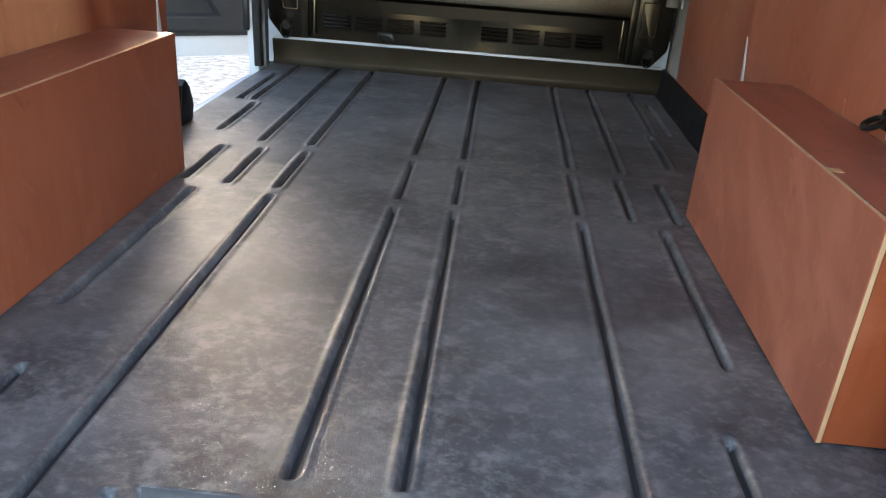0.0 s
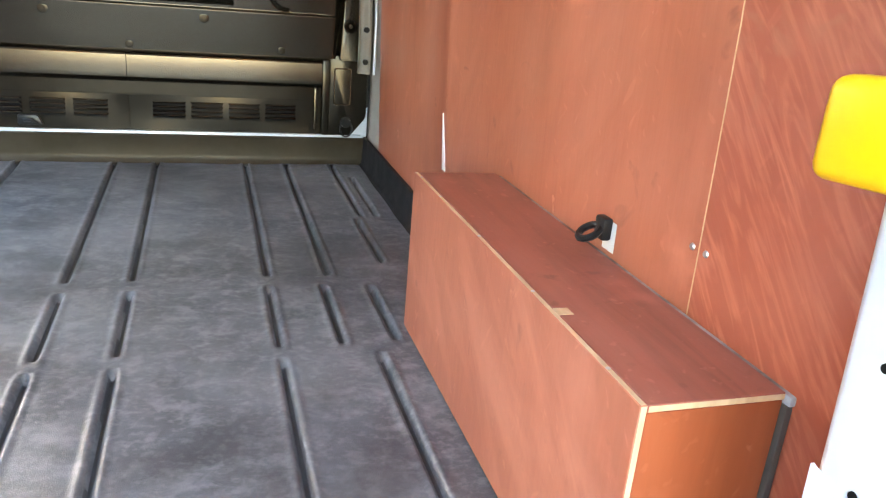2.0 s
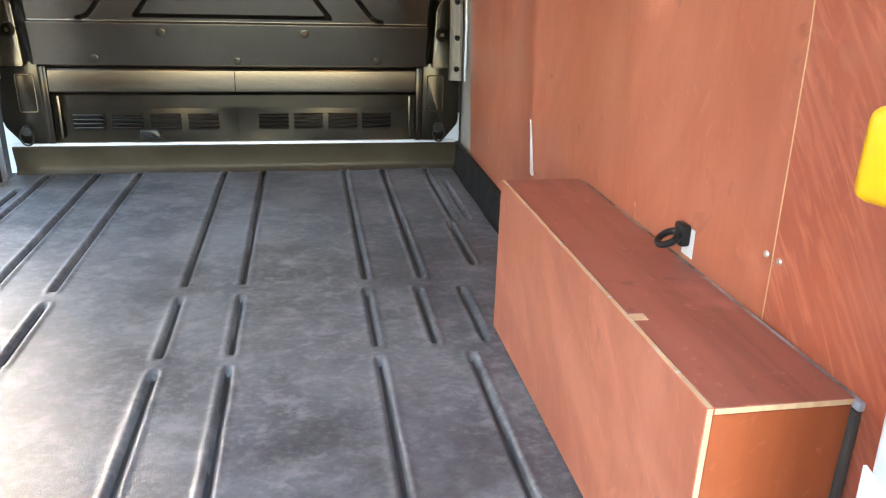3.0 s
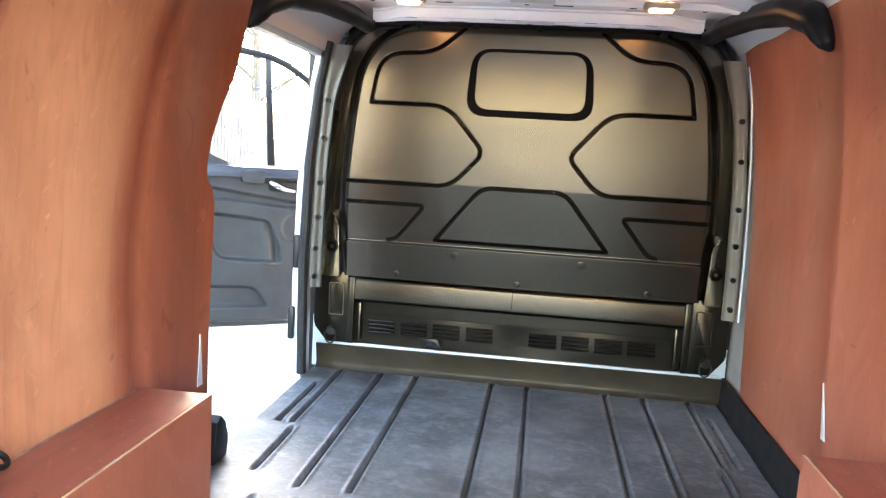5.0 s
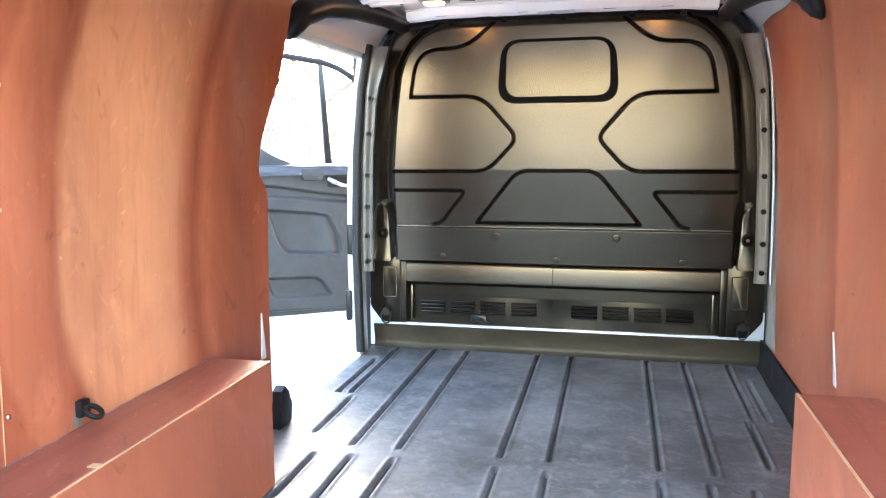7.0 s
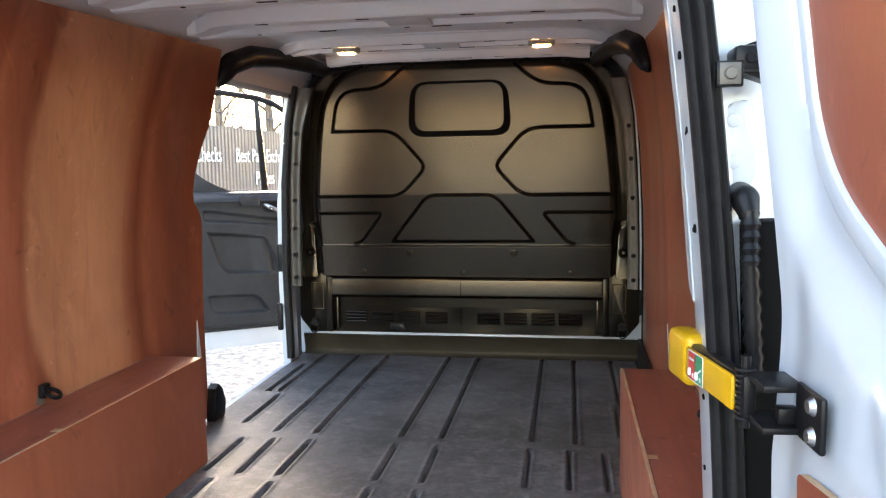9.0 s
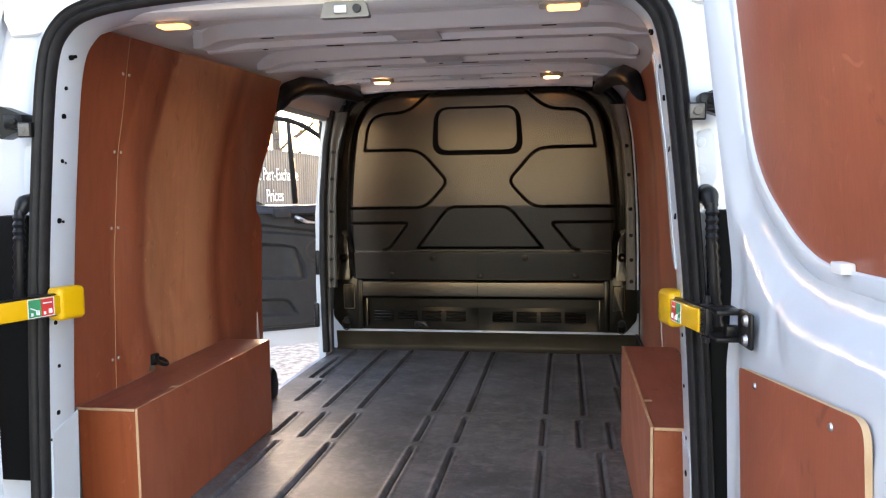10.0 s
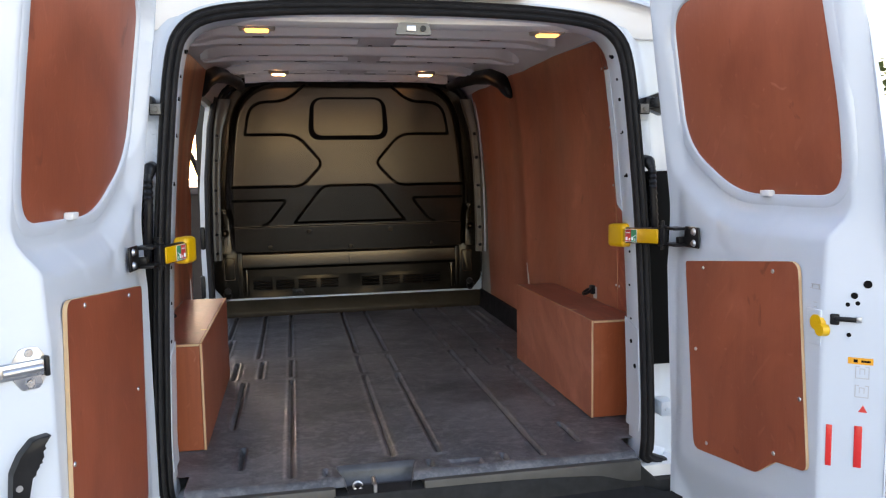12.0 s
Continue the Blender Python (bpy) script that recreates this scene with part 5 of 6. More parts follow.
# ---- rear doors, standing open ----
def rear_door(s, nm, hx, hy, angle):
    ca, sa = math.cos(radians(angle)), math.sin(radians(angle))

    def W(u, z, d):
        return Vector((s * (hx + u * sa + d * ca), hy - u * ca + d * sa, z))
    lean = lambda z: -0.115 * max(0.0, z - 1.25)
    if s > 0:
        panel = rounded([(0.222, 1.233), (0.686, 1.281), (0.735, 0.780), (0.627, 0.766), (0.554, 0.710), (0.277, 0.681)], [0.012, 0.03, 0.02, 0.012, 0.012, 0.03], 5)
        win = rounded([(0.170, 1.575), (0.39, 1.434), (0.768, 1.437), (0.772, 1.62), (0.728, 1.985), (0.147, 1.985)], [0.10, 0.10, 0.075, 0.12, 0.10, 0.10], 8)
    else:
        panel = rounded([(0.203, 1.230), (0.692, 1.272), (0.728, 0.778), (0.627, 0.766), (0.554, 0.709), (0.245, 0.675)], [0.012, 0.03, 0.02, 0.012, 0.012, 0.03], 5)
        win = rounded([(0.145, 1.56), (0.36, 1.422), (0.752, 1.422), (0.760, 1.60), (0.745, 1.985), (0.112, 1.985)], [0.10, 0.09, 0.075, 0.12, 0.10, 0.10], 8)
    u1, z0, z1 = 0.856, 0.47, 2.045

    nu, nz = 120, 220
    us = np.linspace(0, 1, nu + 1)
    zs = np.linspace(z0, z1, nz + 1)
    A, Zm = np.meshgrid(us, zs, indexing="ij")
    U0 = 0.104 + (0.022 if s > 0 else 0.0) * np.clip((1.2 - Zm) / 0.5, 0, 1) - 0.012 * np.clip((Zm - 1.5) / 0.4, 0, 1)
    U = U0 + (u1 - 0.036 * np.clip((Zm - 1.5) / 0.4, 0, 1) ** 1.3 - U0) * A
    low = rounded([(0.13, 0.58), (0.90, 0.66), (0.90, 1.35), (0.60, 1.40), (0.30, 1.40), (0.115, 1.48)], 0.07, 6)
    dl = np.where(np_inside(U, Zm, low), -1, 1) * np_path(U, Zm, low, True)
    dw = np.where(np_inside(U, Zm, win), -1, 1) * np_path(U, Zm, win, True)
    D = 0.036 * np_step((dl + 0.05) / 0.15)
    hb = np_step((0.21 - U) / 0.09)
    D = D * (1 - hb) + 0.012 * hb + 0.008 * np_step((U0 + 0.02 - U) / 0.02)
    bd = np_step((0.105 - np.abs(dw - 0.004)) / 0.07)
    D = D * (1 - bd) + 0.036 * bd
    hb = np_step((0.165 - U) / 0.07) * np_step((dw - 0.012) / 0.012)
    D = D * (1 - hb) + 0.002 * hb
    D = np.where(dw < 0.012, 0.06, D)
    # the lock edge is chamfered towards the outside
    D = np.maximum(D, U - 0.757)
    # pressings beside the check bracket and below the window
    dim = rounded([(0.322, 1.388), (0.350, 1.388), (0.395, 1.272), (0.316, 1.272)], 0.012, 4)
    dd = np.where(np_inside(U, Zm, dim), -1, 1) * np_path(U, Zm, dim, True)
    D += 0.0035 * np_step((0.004 - dd) / 0.03)
    lip = rounded([(0.345, 1.46), (0.405, 1.262), (0.53, 1.268), (0.63, 1.46)], 0.035, 5)
    dd = np.where(np_inside(U, Zm, lip), -1, 1) * np_path(U, Zm, lip, True)
    D -= 0.0025 * np_step((0.006 - dd) / 0.03) * np_step((1.42 - Zm) / 0.04)
    D += 0.024 * np_step((Zm - 1.20) / 0.22) - 0.115 * np.clip(Zm - 1.25, 0, None)
    bm = bmesh.new()
    fi = lambda a, b: W(float(U[round(a * nu), round(b * nz)]), float(Zm[round(a * nu), round(b * nz)]), float(D[round(a * nu), round(b * nz)]))
    fo = lambda a, b: W(float(U[round(a * nu), round(b * nz)]), float(Zm[round(a * nu), round(b * nz)]), 0.125 + lean(float(Zm[round(a * nu), round(b * nz)])) - 0.03 * (abs(2 * a - 1) ** 6))
    shell(bm, nu, nz, fi, fo)
    door = solo(nm, bm, WHITE, "white rear van door standing open with plywood lining panels", "van door", "rear doors", "structure", smooth=50)
    bm = bmesh.new()
    prism(bm, panel, -0.010, -0.001, lambda u, z, d: W(u, z, d), 0.0)
    for f_ in bm.faces:
        f_.normal_update()
        f_.material_index = 0 if len(f_.verts) > 8 else 1
    part("lining_panel", bm, [PLY_DOOR, EDGE], door)
    bm = bmesh.new()
    wpan = [(u, z) for u, z in win]
    prism(bm, wpan, 0.066, 0.078, lambda u, z, d: W(u, z, d + lean(z)), 0.0)
    part("window_blank", bm, PLY_DOOR, door, "stained plywood blank in the window opening")
    bm = bmesh.new()
    sweep(bm, win, [(-0.001, 0.072), (-0.001, 0.0605), (0.002, 0.0588), (0.024, 0.0586), (0.032, 0.0605), (0.036, 0.070)], lambda u, z, d: W(u, z, d + lean(z)))
    part("window_rim", bm, WHITE, door, smooth=70)
    bm = bmesh.new()
    zc = 1.431 if s > 0 else 1.420
    box(bm, (0.50, zc, 0.046), (0.535, zc + 0.016, 0.066), 0.003, f=lambda u, z, d: W(u, z, d + lean(z)))
    part("clip", bm, PRINT, door)
    for u, z in ((0.31, 1.222), (0.60, 1.247), (0.28, 0.98), (0.705, 0.95), (0.34, 0.715), (0.62, 0.785)):
        bm = bmesh.new()
        tube(bm, [W(u, z, -0.010), W(u, z, -0.0125)], [0.006, 0.0045], 10)
        part("screw", bm, STEEL, door)
    if s > 0:
        at = lambda u, z: float(D[int(np.argmin(np.abs(U[:, 105] - u))), int(np.argmin(np.abs(zs - z)))])
        bm = bmesh.new()
        for u0_, z0_, u1_, z1_ in ((0.722, 1.232, 0.748, 1.2335), (0.720, 1.222, 0.752, 1.2235), (0.724, 1.2235, 0.7255, 1.232), (0.746, 1.2235, 0.7475, 1.232), (0.731, 1.190, 0.741, 1.1915), (0.731, 1.180, 0.741, 1.1815)):
            d_ = at(0.736, 1.22)
            box(bm, (u0_, z0_, d_ - 0.0022), (u1_, z1_, d_ + 0.002), 0.0, f=W)
        part("pictogram", bm, GREYPRINT, door)
    # check strap: bracket, spring, arm and yellow release
    Wb = lambda u, z, d: W(u, z - 0.014, d)
    br = bmesh.new()
    box(br, (0.214, 1.288, -0.012), (0.285, 1.350, -0.004), 0.004, f=Wb)
    box(br, (0.160, 1.290, -0.05), (0.225, 1.298, -0.004), 0.002, f=Wb)
    box(br, (0.160, 1.338, -0.05), (0.225, 1.346, -0.004), 0.002, f=Wb)
    bk = part("check_bracket", br, BLACK, door, "black steel check bracket")
    for z in (1.303, 1.336):
        bm = bmesh.new()
        tube(bm, [Wb(0.264, z, -0.012), Wb(0.264, z, -0.018)], [0.011, 0.007], 12)
        part("bolt", bm, STEEL, bk)
    bm = bmesh.new()
    for k in range(10):
        tube(bm, [Wb(0.158, 1.288 + k * 0.0066, -0.049) + Vector((0.010 * math.cos(q), 0.010 * math.sin(q), 0)) for q in (2 * math.pi * j / 14 for j in range(14))], 0.0022, 6, closed=True)
    part("spring", bm, BLACK, bk)
    bm = bmesh.new()
    tube(bm, [Wb(0.158, 1.276, -0.049), Wb(0.158, 1.364, -0.049)], 0.006, 10)
    part("pivot_pin", bm, BLACK, bk)
    bm = bmesh.new()
    box(bm, (0.198, 1.298, -0.030), (0.216, 1.318, -0.006), 0.003, f=Wb)
    part("stop", bm, BLACK, bk)
    p0, p1 = W(0.165, 1.303 if s > 0 else 1.301, -0.045), Vector((0.706, 0.036, 1.288)) if s > 0 else Vector((-0.668, -0.038, 1.290))
    ax = (p1 - p0).normalized()
    nv = Vector((-ax.y, ax.x, 0)) * (1 if s > 0 else -1)
    if nv.x * s > 0:
        nv = -nv
    ax.z = 0
    Sx = lambda a, h, o: p0 + ax * a + Vector((0, 0, (-0.015 if s > 0 else -0.004) * a / 0.28)) + Vector((0, 0, h)) + nv * o
    Ln = (p1 - p0).length
    bm = bmesh.new()
    box(bm, (-0.01, -0.026, -0.004), (Ln + 0.01, 0.026, 0.012), 0.004, f=Sx)
    arm = part("check_arm", bm, BLACK, door, "black check arm")
    bm = bmesh.new()
    box(bm, (Ln * 0.05, -0.022, 0.0125), (Ln - 0.03, 0.022, 0.019), 0.004, f=Sx)
    box(bm, (Ln - (0.054 if s > 0 else 0.052), -0.039, -0.022), (Ln + (0.046 if s > 0 else 0.026), 0.038, 0.022), 0.013, f=Sx, seg=4)
    yc = part("release_cover", bm, YELLOW, door, "yellow plastic release cover")
    a0 = Ln - 0.132
    for k, m in ((0, GREEN), (1, REDPRINT)):
        bm = bmesh.new()
        box(bm, (a0 + k * 0.033, -0.019, 0.0192), (a0 + k * 0.033 + 0.0315, 0.019, 0.0202), 0.0, f=Sx)
        part("label", bm, m, yc)
        bm = bmesh.new()
        box(bm, (a0 + k * 0.033 + 0.004, 0.008 - 0.012 * (1 - k), 0.0203), (a0 + k * 0.033 + 0.027, 0.011 - 0.012 * (1 - k), 0.0208), 0.0, f=lambda a, h, o: Sx(a, h + (0 if k else 0.45 * (a0 + 0.014 - a)), o))
        box(bm, (a0 + k * 0.033 + 0.018, -0.015, 0.0203), (a0 + k * 0.033 + 0.026, -0.004, 0.0208), 0.002, f=Sx)
        box(bm, (a0 + k * 0.033 + 0.005, -0.016, 0.0203), (a0 + k * 0.033 + 0.011, -0.009, 0.0208), 0.0, f=Sx)
        part("pictogram", bm, PRINT, yc)
    bm = bmesh.new()
    for lo, hi in (((a0 - 0.002, -0.021), (a0 + 0.0665, -0.0195)), ((a0 - 0.002, 0.0195), (a0 + 0.0665, 0.021)), ((a0 - 0.002, -0.0195), (a0 - 0.0005, 0.0195)), ((a0 + 0.065, -0.0195), (a0 + 0.0665, 0.0195))):
        box(bm, (lo[0], lo[1], 0.0192), (hi[0], hi[1], 0.0200), 0.0, f=Sx)
    part("label_border", bm, PRINT, yc)
    return door, W


door_R, WR0 = rear_door(1, "door_1", 0.770, -0.05, 4.5)
door_L, WL0 = rear_door(-1, "door_2", 0.742, -0.08, 5.4)


def WR(u, z, n):
    """On the chamfered lock edge of the right door, n proud of it."""
    return WR0(u + 0.707 * n, z, u - 0.757 - 0.707 * n)


def WL(u, z, n):
    return WL0(u + 0.707 * n, z, u - 0.757 - 0.707 * n)


def door_furniture():
    wr0 = lambda u, z, d: WR0(u, z - 0.021, d)
    wr = lambda u, z, n: WR(u - 0.003, z - 0.021, n)
    # lock side of the right door: plug, hook, holes, stickers, reflectors
    bm = bmesh.new()
    box(bm, (0.712, 1.112, -0.003), (0.757, 1.196, 0.010), 0.002, f=wr0)
    part("latch_plate", bm, WHITE, door_R)
    bm = bmesh.new()
    tube(bm, [wr0(0.744, 1.166, 0.01), wr0(0.744, 1.166, -0.006)], [0.020, 0.018], 20)
    tube(bm, [wr0(0.757, 1.150, 0.01), wr0(0.757, 1.150, -0.007)], [0.016, 0.014], 20)
    part("plug", bm, YELLOW, door_R, "yellow plastic plug")
    bm = bmesh.new()
    box(bm, (0.778, 1.173, -0.004), (0.814, 1.184, 0.007), 0.003, f=wr)
    box(bm, (0.772, 1.164, -0.004), (0.786, 1.190, 0.004), 0.003, f=wr)
    hk = part("pull_hook", bm, BLACK, door_R, "black steel pull hook")
    bm = bmesh.new()
    box(bm, (0.810, 1.174, 0.0), (0.818, 1.187, 0.009), 0.002, f=wr)
    part("hook_tip", bm, STEEL, hk)
    for u, z, r in ((0.806, 1.234, 0.0075), (0.797, 1.213, 0.005), (0.811, 1.217, 0.005), (0.800, 1.143, 0.005), (0.824, 1.261, 0.009)):
        bm = bmesh.new()
        tube(bm, [wr(u, z, -0.004), wr(u, z, 0.001)], r, 14)
        part("plug_hole", bm, HOLE, door_R)
    bm = bmesh.new()
    box(bm, (0.800, 1.077, -0.002), (0.836, 1.092, 0.001), 0.0, f=wr)
    ws = part("warning_sticker", bm, ORANGE, door_R)
    bm = bmesh.new()
    box(bm, (0.808, 1.081, 0.001), (0.814, 1.088, 0.0014), 0.0, f=wr)
    box(bm, (0.819, 1.082, 0.001), (0.832, 1.087, 0.0014), 0.0, f=wr)
    part("sticker_print", bm, HOLE, ws)
    for z in (1.044, 1.000):
        bm = bmesh.new()
        for a, b, c, e in ((0.811, 0, 0.831, 0.002), (0.811, 0.027, 0.817, 0.029), (0.825, 0.027, 0.831, 0.029), (0.811, 0, 0.8123, 0.029), (0.8297, 0, 0.831, 0.029), (0.817, 0.010, 0.8182, 0.024), (0.8238, 0.010, 0.825, 0.024), (0.817, 0.022, 0.825, 0.024)):
            box(bm, (a, z + b, -0.001), (c, z + e, 0.0008), 0.0, f=wr)
        part("pictogram", bm, GREYPRINT, door_R)
    bm = bmesh.new()
    prism(bm, [(0.817, 0.966), (0.830, 0.966), (0.8235, 0.983)], -0.001, 0.0008, lambda u, z, t: wr(u, z, t))
    part("warning_triangle", bm, REDPRINT, door_R)
    for u, w, z in ((0.7715, 0.009, 0.830), (0.8125, 0.0115, 0.835)):
        bm = bmesh.new()
        box(bm, (u, z, -0.003), (u + w, z + 0.098, 0.0025), 0.001, f=wr)
        part("reflector_strip", bm, RED, door_R)
    # lock side of the left door: bolt latch and black pull
    bm = bmesh.new()
    oct_ = [(0.764, 1.146), (0.774, 1.125), (0.795, 1.125), (0.805, 1.146), (0.805, 1.183), (0.795, 1.203), (0.774, 1.203), (0.764, 1.183)]
    prism(bm, rounded(oct_, 0.004, 3), -0.003, 0.003, lambda u, z, t: WL(u, z, t), 0.001)
    lp = part("latch_plate", bm, STEEL, door_L, "zinc latch plate")
    bm = bmesh.new()
    box(bm, (0.768, 1.150, 0.002), (0.826, 1.180, 0.012), 0.004, f=WL)
    tube(bm, [WL(0.772, 1.164, 0.010), WL(0.820, 1.164, 0.010)], 0.008, 14)
    part("latch_bolt", bm, STEEL, lp)
    bm = bmesh.new()
    box(bm, (0.762, 1.146, 0.001), (0.768, 1.184, 0.014), 0.002, f=WL)
    box(bm, (0.826, 1.150, 0.001), (0.832, 1.180, 0.012), 0.002, f=WL)
    part("latch_end", bm, BLACK, lp)
    for z in (1.136, 1.193):
        bm = bmesh.new()
        tube(bm, [WL(0.785, z, 0.002), WL(0.785, z, 0.005)], [0.009, 0.007], 14)
        tube(bm, [WL(0.785, z, 0.004), WL(0.785, z, 0.0065)], [0.0035, 0.003], 10)
        part("bolt", bm, STEEL, lp)
    bm = bmesh.new()
    outline = rounded([(0.767, 1.038), (0.791, 1.036), (0.808, 1.012), (0.819, 0.982), (0.822, 0.93), (0.822, 0.90), (0.806, 0.90), (0.800, 0.94), (0.795, 0.972), (0.787, 0.978), (0.786, 0.992), (0.780, 0.996), (0.781, 1.016)], 0.005, 3)
    prism(bm, outline, -0.002, 0.022, lambda u, z, t: WL(u, z, t), 0.003)
    pull = part("pull_handle", bm, BLACK, door_L, "black plastic pull handle")
    bm = bmesh.new()
    tube(bm, [WL(0.813, 0.955, 0.021), WL(0.813, 0.955, 0.024)], 0.006, 12)
    part("bolt", bm, STEEL, pull)


door_furniture()


# ---- cab door seen through the side opening ----
def cab_door():
    hx, hy, ang = -1.0, 3.85, 57.0
    ux, uy = -math.sin(radians(ang)), -math.cos(radians(ang))
    # inner side faces the van
    nx, ny = math.cos(radians(ang)), -math.sin(radians(ang))

    def W(u, z, d):
        return Vector((hx + ux * u + nx * d, hy + uy * u + ny * d, z))
    th = thing("door_3", (hx, hy, 0.4), "open white cab door with a grey plastic door card", "van door", kind="structure")
    bm = bmesh.new()
    out = rounded([(0.0, 0.42), (1.08, 0.42), (1.10, 1.44), (0.0, 1.36)], [0.06, 0.06, 0.02, 0.02], 5)
    prism(bm, out, -0.10, -0.032, W, 0.01)
    part("door_skin", bm, WHITE, th)
    # moulded card: armrest slot, large recess, pocket and speaker dish pressed into one sheet
    slot = rounded([(0.905, 1.325), (0.84, 1.322), (0.589, 1.281), (0.30, 1.24), (0.30, 1.185), (0.421, 1.203), (0.721, 1.238), (0.905, 1.247)], [0.02, 0.02, 0.05, 0.01, 0.01, 0.05, 0.05, 0.03], 4)
    recess = rounded([(0.888, 1.186), (0.515, 1.150), (0.445, 1.00), (0.435, 0.888), (0.775, 0.912), (0.815, 0.965)], [0.01, 0.04, 0.03, 0.02, 0.04, 0.05], 4)
    pocket = rounded([(0.903, 0.780), (0.578, 0.768), (0.497, 0.640), (0.865, 0.645)], [0.03, 0.05, 0.02, 0.05], 5)
    edge = rounded([(0.05, 0.55), (1.03, 0.562), (1.05, 1.40), (0.05, 1.39)], 0.04, 5)

    def card(U, V):
        y = np.full_like(U, 0.022)
        for ln, depth, soft in ((slot, 0.030, 0.016), (recess, 0.042, 0.022), (pocket, 0.034, 0.018)):
            d = np.where(np_inside(U, V, ln), -1, 1) * np_path(U, V, ln, True)
            y -= depth * np_step(-d / soft)
        # rounded rib at the end of the recess
        d = np_path(U, V, [(0.545, 1.14), (0.505, 0.90)])
        y += 0.030 * np.where(np_inside(U, V, recess), 1, 0) * np.exp(-(d / 0.045) ** 2)
        d = np.hypot(U - 0.365, V - 1.10)
        y += 0.006 * np.exp(-((d - 0.085) / 0.007) ** 2) - 0.008 * np_step((0.08 - d) / 0.01)
        d = np.where(np_inside(U, V, edge), -1, 1) * np_path(U, V, edge, True)
        return y - 0.035 * np_step((d + 0.018) / 0.02)
    us, vs = np.arange(0.04, 1.0601, 0.0075), np.arange(0.535, 1.411, 0.0075)
    X, Z, Y, q = height_grid(us, vs, card)
    me = bpy.data.meshes.new("door_card")
    me.from_pydata([W(float(u), float(z), float(d)) for u, z, d in zip(X, Z, Y)], [], q.tolist())
    me.materials.append(GREYTRIM)
    me.polygons.foreach_set("use_smooth", [True] * len(me.polygons))
    new("door_card", me).parent = th
    me.transform(Matrix.Translation(-th.location))
    bm = bmesh.new()
    prism(bm, rounded([(0.04, 1.372), (1.05, 1.378), (1.05, 1.438), (0.04, 1.426)], 0.02, 4), 0.0, 0.06, W, 0.015)
    rail = part("belt_rail", bm, BLUETRIM, th, "blue-grey padded top rail")
    bm = bmesh.new()
    prism(bm, rounded([(0.555, 1.342), (0.67, 1.344), (0.685, 1.415), (0.545, 1.412)], 0.012, 3), 0.01, 0.064, W, 0.008)
    part("grip", bm, GREYTRIM, rail)
    bm = bmesh.new()
    prism(bm, rounded([(0.34, 1.295), (0.52, 1.30), (0.53, 1.365), (0.34, 1.36)], 0.02, 4), 0.015, 0.026, W, 0.004)
    hd = part("handle_cup", bm, BLACK, th)
    bm = bmesh.new()
    tube(bm, [W(0.515, 1.352, 0.03), W(0.49, 1.335, 0.052), W(0.44, 1.312, 0.05), W(0.38, 1.305, 0.04)], [0.012, 0.015, 0.013, 0.008], 10)
    part("door_handle", bm, STEEL, hd, "silver inner door handle")
    bm = bmesh.new()
    prism(bm, rounded([(0.70, 1.43), (1.07, 1.43), (1.07, 1.66), (0.98, 1.60), (0.86, 1.50)], [0.01, 0.01, 0.01, 0.08, 0.08], 4), -0.045, 0.0, W, 0.006)
    part("mirror_sail", bm, GREYTRIM, th, "grey plastic corner panel of the window")
    # window frame, divider and panes
    bm = bmesh.new()
    top = [(0.02, 1.44), (0.10, 1.65), (0.20, 1.81), (0.30, 1.925), (0.42, 2.0), (0.52, 2.035), (0.75, 2.065), (1.03, 2.05), (1.07, 1.95), (1.08, 1.44)]
    tube(bm, [W(u, z, -0.05) for u, z in top], 0.020, 8)
    part("window_frame", bm, BLACK, th)
    bm = bmesh.new()
    prism(bm, [(0.475, 1.44), (0.515, 1.44), (0.545, 2.035), (0.515, 2.03)], -0.06, -0.04, W, 0.003)
    part("divider", bm, BLACK, th)
    bm = bmesh.new()
    prism(bm, [(0.04, 1.44), (0.474, 1.44), (0.513, 2.03), (0.42, 1.995), (0.30, 1.92), (0.20, 1.80), (0.11, 1.64)], -0.052, -0.048, W)
    p = part("pane", bm, GLASS, th)
    p.visible_shadow = False
    bm = bmesh.new()
    prism(bm, [(0.517, 1.44), (1.07, 1.44), (1.05, 1.98), (1.02, 2.04), (0.75, 2.055), (0.547, 2.035)], -0.052, -0.048, W)
    p = part("pane", bm, GLASS, th)
    p.visible_shadow = False


cab_door()


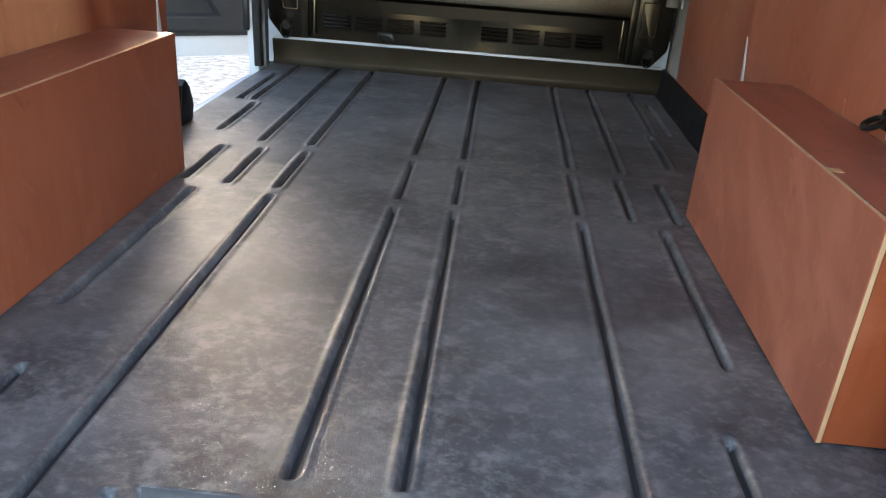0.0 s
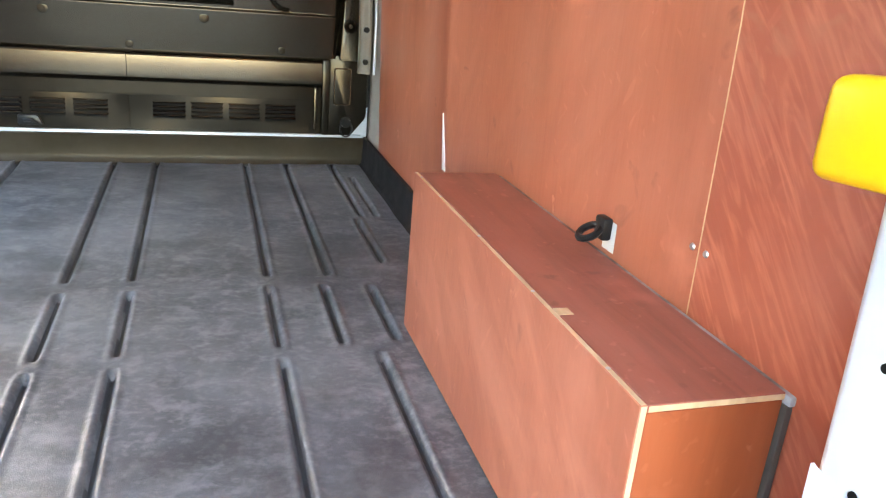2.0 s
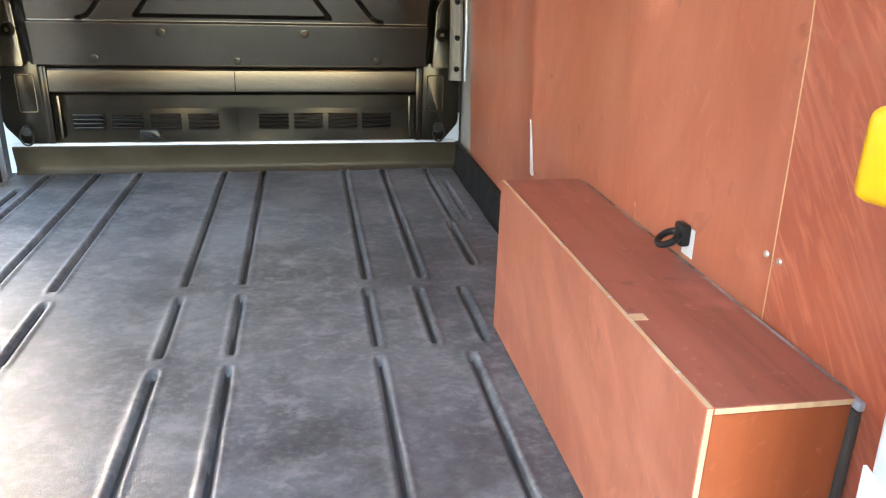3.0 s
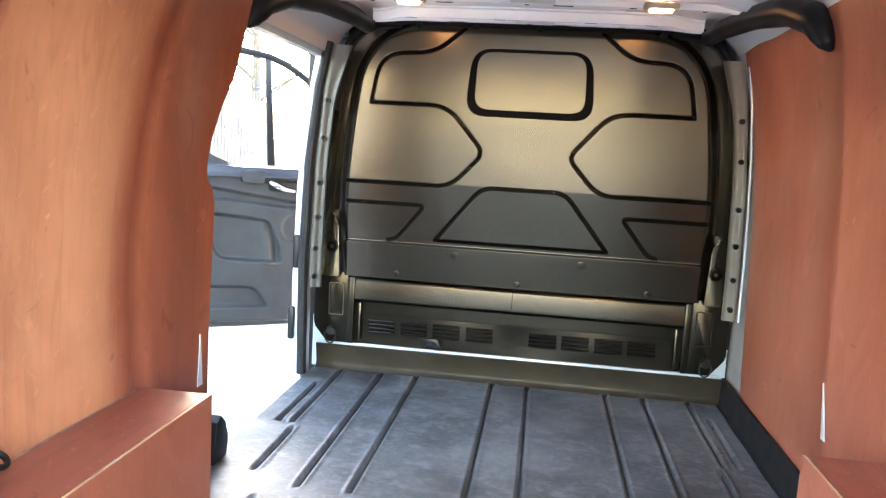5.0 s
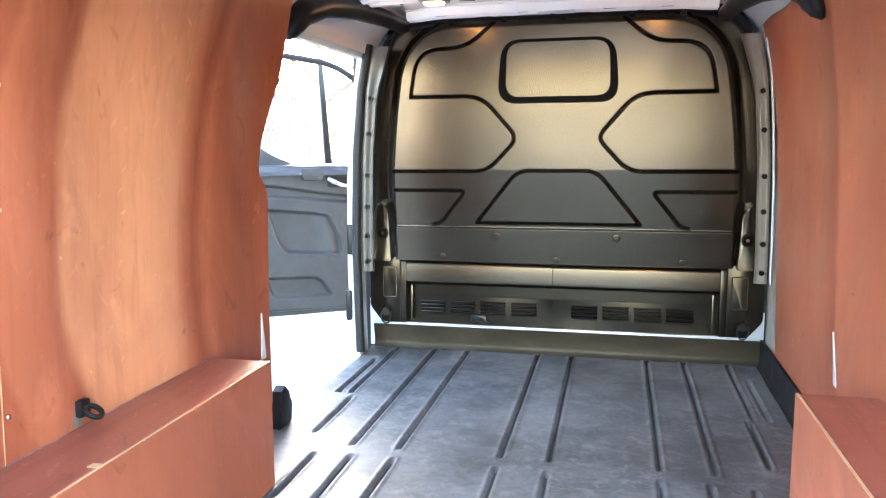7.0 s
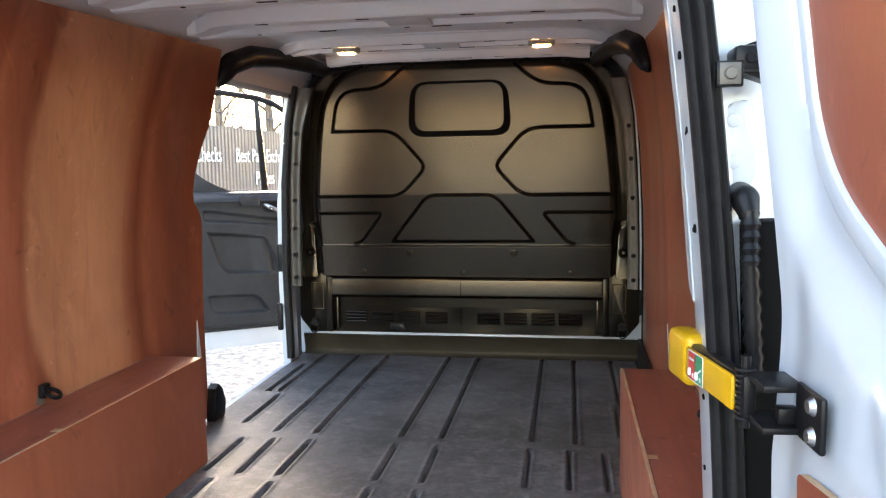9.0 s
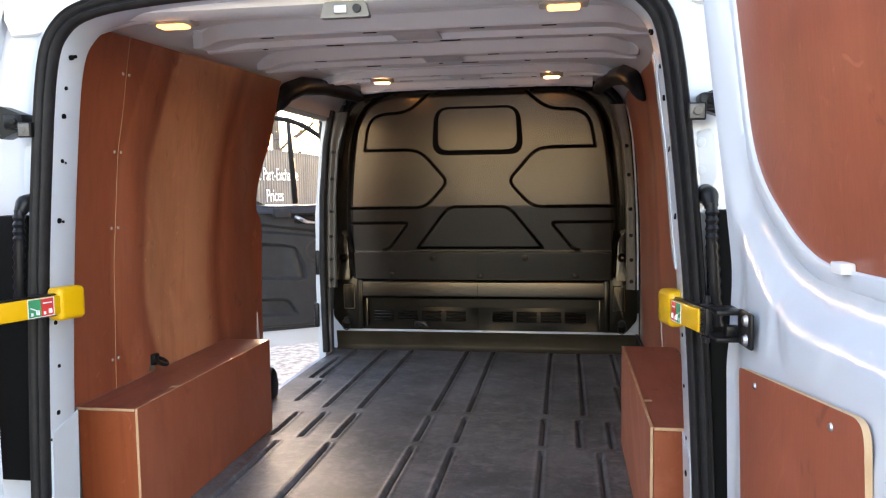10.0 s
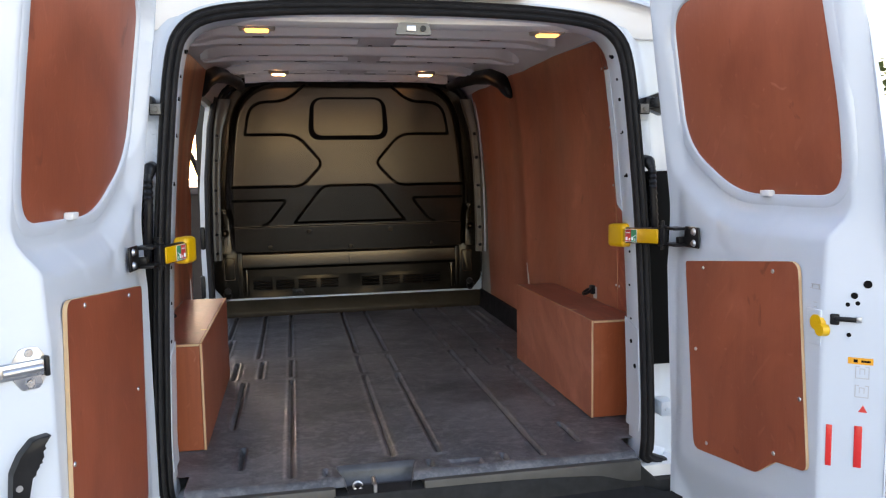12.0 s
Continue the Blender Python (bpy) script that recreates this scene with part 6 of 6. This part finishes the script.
# ---- yard outside ----
def build_yard():
    bm = bmesh.new()
    n = 40

    def g(a, b):
        f = lambda t: math.copysign(abs(2 * t - 1) ** 3, 2 * t - 1) * 400
        return Vector((f(a), f(b), 0.0))
    shell(bm, n, n, g, lambda a, b: g(a, b) - Vector((0, 0, 0.3)))
    solo("ground", bm, GROUND, "worn grey tarmac yard strewn with grit and leaves", "ground", kind="structure", smooth=0)
    # corrugated fence along the yard
    th = thing("fence", (-5.0, 7, 0), "dark blue-grey corrugated steel fence with white lettering", "fence")
    x0 = -5.0
    for y0 in np.arange(-6, 24, 2.5):
        bm = bmesh.new()
        prof = []
        k = 0
        y = float(y0)
        while y < y0 + 2.50:
            prof += [(x0, y), (x0, y + 0.04), (x0 - 0.007, y + 0.065), (x0 - 0.007, y + 0.105)]
            y += 0.13
        A = [bm.verts.new((x, yy, 0.05)) for x, yy in prof]
        B = [bm.verts.new((x, yy, 2.28)) for x, yy in prof]
        for i in range(len(prof) - 1):
            bm.faces.new((A[i], A[i + 1], B[i + 1], B[i]))
        part("fence_panel", bm, FENCE, th, smooth=0)
        bm = bmesh.new()
        box(bm, (x0 - 0.12, y0 - 0.04, 0.0), (x0 - 0.04, y0 + 0.04, 2.33), 0.005)
        part("fence_post", bm, FENCE, th)
    bm = bmesh.new()
    for y in np.arange(-6, 24, 0.16):
        tube(bm, [(x0 - 0.05, y, 2.2), (x0 - 0.05, y, 2.62), (x0 - 0.05, y, 2.68)], [0.012, 0.012, 0.002], 4)
    tube(bm, [(x0 - 0.05, -6, 2.5), (x0 - 0.05, 24, 2.5)], 0.012, 4)
    tagged(part("fence_spikes", bm, FENCE, th), kind="stuff")
    for txt, y, z, wide in (("Best Part-Exchange", 11.05, 1.70, 2.52), ("Prices", 11.85, 1.30, 0.85), ("nt Checks", 9.27, 1.70, 1.22)):
        cu = bpy.data.curves.new("lettering", 'FONT')
        cu.body, cu.size, cu.extrude = txt, 0.34, 0.002
        cu.materials.append(PRINT)
        ob = new("lettering", cu)
        bpy.context.view_layer.update()
        narrow = wide / ob.dimensions.x
        ob.parent = th
        ob.matrix_parent_inverse = Matrix.Translation(th.location).inverted()
        ob.matrix_basis = Matrix.Translation((x0 + 0.006, y, z)) @ Euler((radians(90), 0, radians(90))).to_matrix().to_4x4() @ Matrix.Diagonal((narrow, 1, 1, 1))
    # bare trees behind the fence
    rng = random.Random(4)

    def tree(x, y, h, lab):
        th = thing("tree", (x, y, 0), lab, "tree", "trees behind the fence")
        bm = bmesh.new()
        tube(bm, [(x, y, -0.1), (x + 0.05, y, h * 0.3), (x - 0.05, y + 0.1, h * 0.65), (x, y, h)], [0.16, 0.12, 0.07, 0.015], 8)
        part("trunk", bm, BARK, th)
        bm = bmesh.new()

        def grow(p, d, ln, r, lev):
            q = p + d * ln
            mid = p + d * ln * 0.5 + Vector((rng.uniform(-1, 1), rng.uniform(-1, 1), rng.uniform(-0.3, 0.6))) * ln * 0.06
            tube(bm, [p, mid, q], [r, r * 0.8, r * 0.55], 5 if lev < 2 else 3, cap=False)
            if lev < 4:
                for _ in range(3):
                    nd = (d + Vector((rng.uniform(-1, 1), rng.uniform(-1, 1), rng.uniform(-0.4, 0.9))) * 0.75).normalized()
                    grow(p.lerp(q, rng.uniform(0.5, 1.0)), nd, ln * rng.uniform(0.55, 0.8), r * 0.55, lev + 1)
        for i in range(7):
            z = h * rng.uniform(0.25, 0.8)
            a = rng.uniform(0, 6.28)
            grow(Vector((x, y, z)), Vector((math.cos(a), math.sin(a), rng.uniform(0.4, 1.0))).normalized(), h * 0.2, 0.05, 1)
        part("crown", bm, BARK, th, "bare winter branches")
    # evergreen hedge at the far right of the yard
    verts, faces = [], []
    for k in range(5200):
        t = rng.random()
        hgt = 3.3 + 0.5 * math.sin(t * 17) + 0.3 * math.sin(t * 41 + 1)
        c = Vector((10.0 + 5.5 * t + rng.gauss(0, 0.45), 16.0 - 6.0 * t + rng.gauss(0, 0.45), rng.random() ** 0.8 * hgt))
        a, b = rng.uniform(0, 6.28), rng.uniform(-0.9, 0.9)
        d1 = Vector((math.cos(a), math.sin(a), b)) * rng.uniform(0.07, 0.16)
        d2 = Vector((-math.sin(a), math.cos(a), rng.uniform(-0.6, 0.6))) * rng.uniform(0.04, 0.09)
        i = len(verts)
        verts += [c - d1, c + d2, c + d1 * 1.2, c - d2]
        faces.append((i, i + 1, i + 2, i + 3))
    me = bpy.data.meshes.new("hedge")
    me.from_pydata(verts, [], faces)
    me.materials.append(LEAF)
    tagged(new("hedge", me), "dark evergreen hedge at the edge of the yard", "hedge", kind="stuff")
    for x, y, h in ((-7.5, 9.5, 7.0), (-8.5, 14.5, 8.0), (-7.0, 17.5, 7.5), (-10, 21, 9), (-6.6, 12.5, 6.0)):
        tree(x, y, h, "bare winter tree behind the fence")


build_yard()
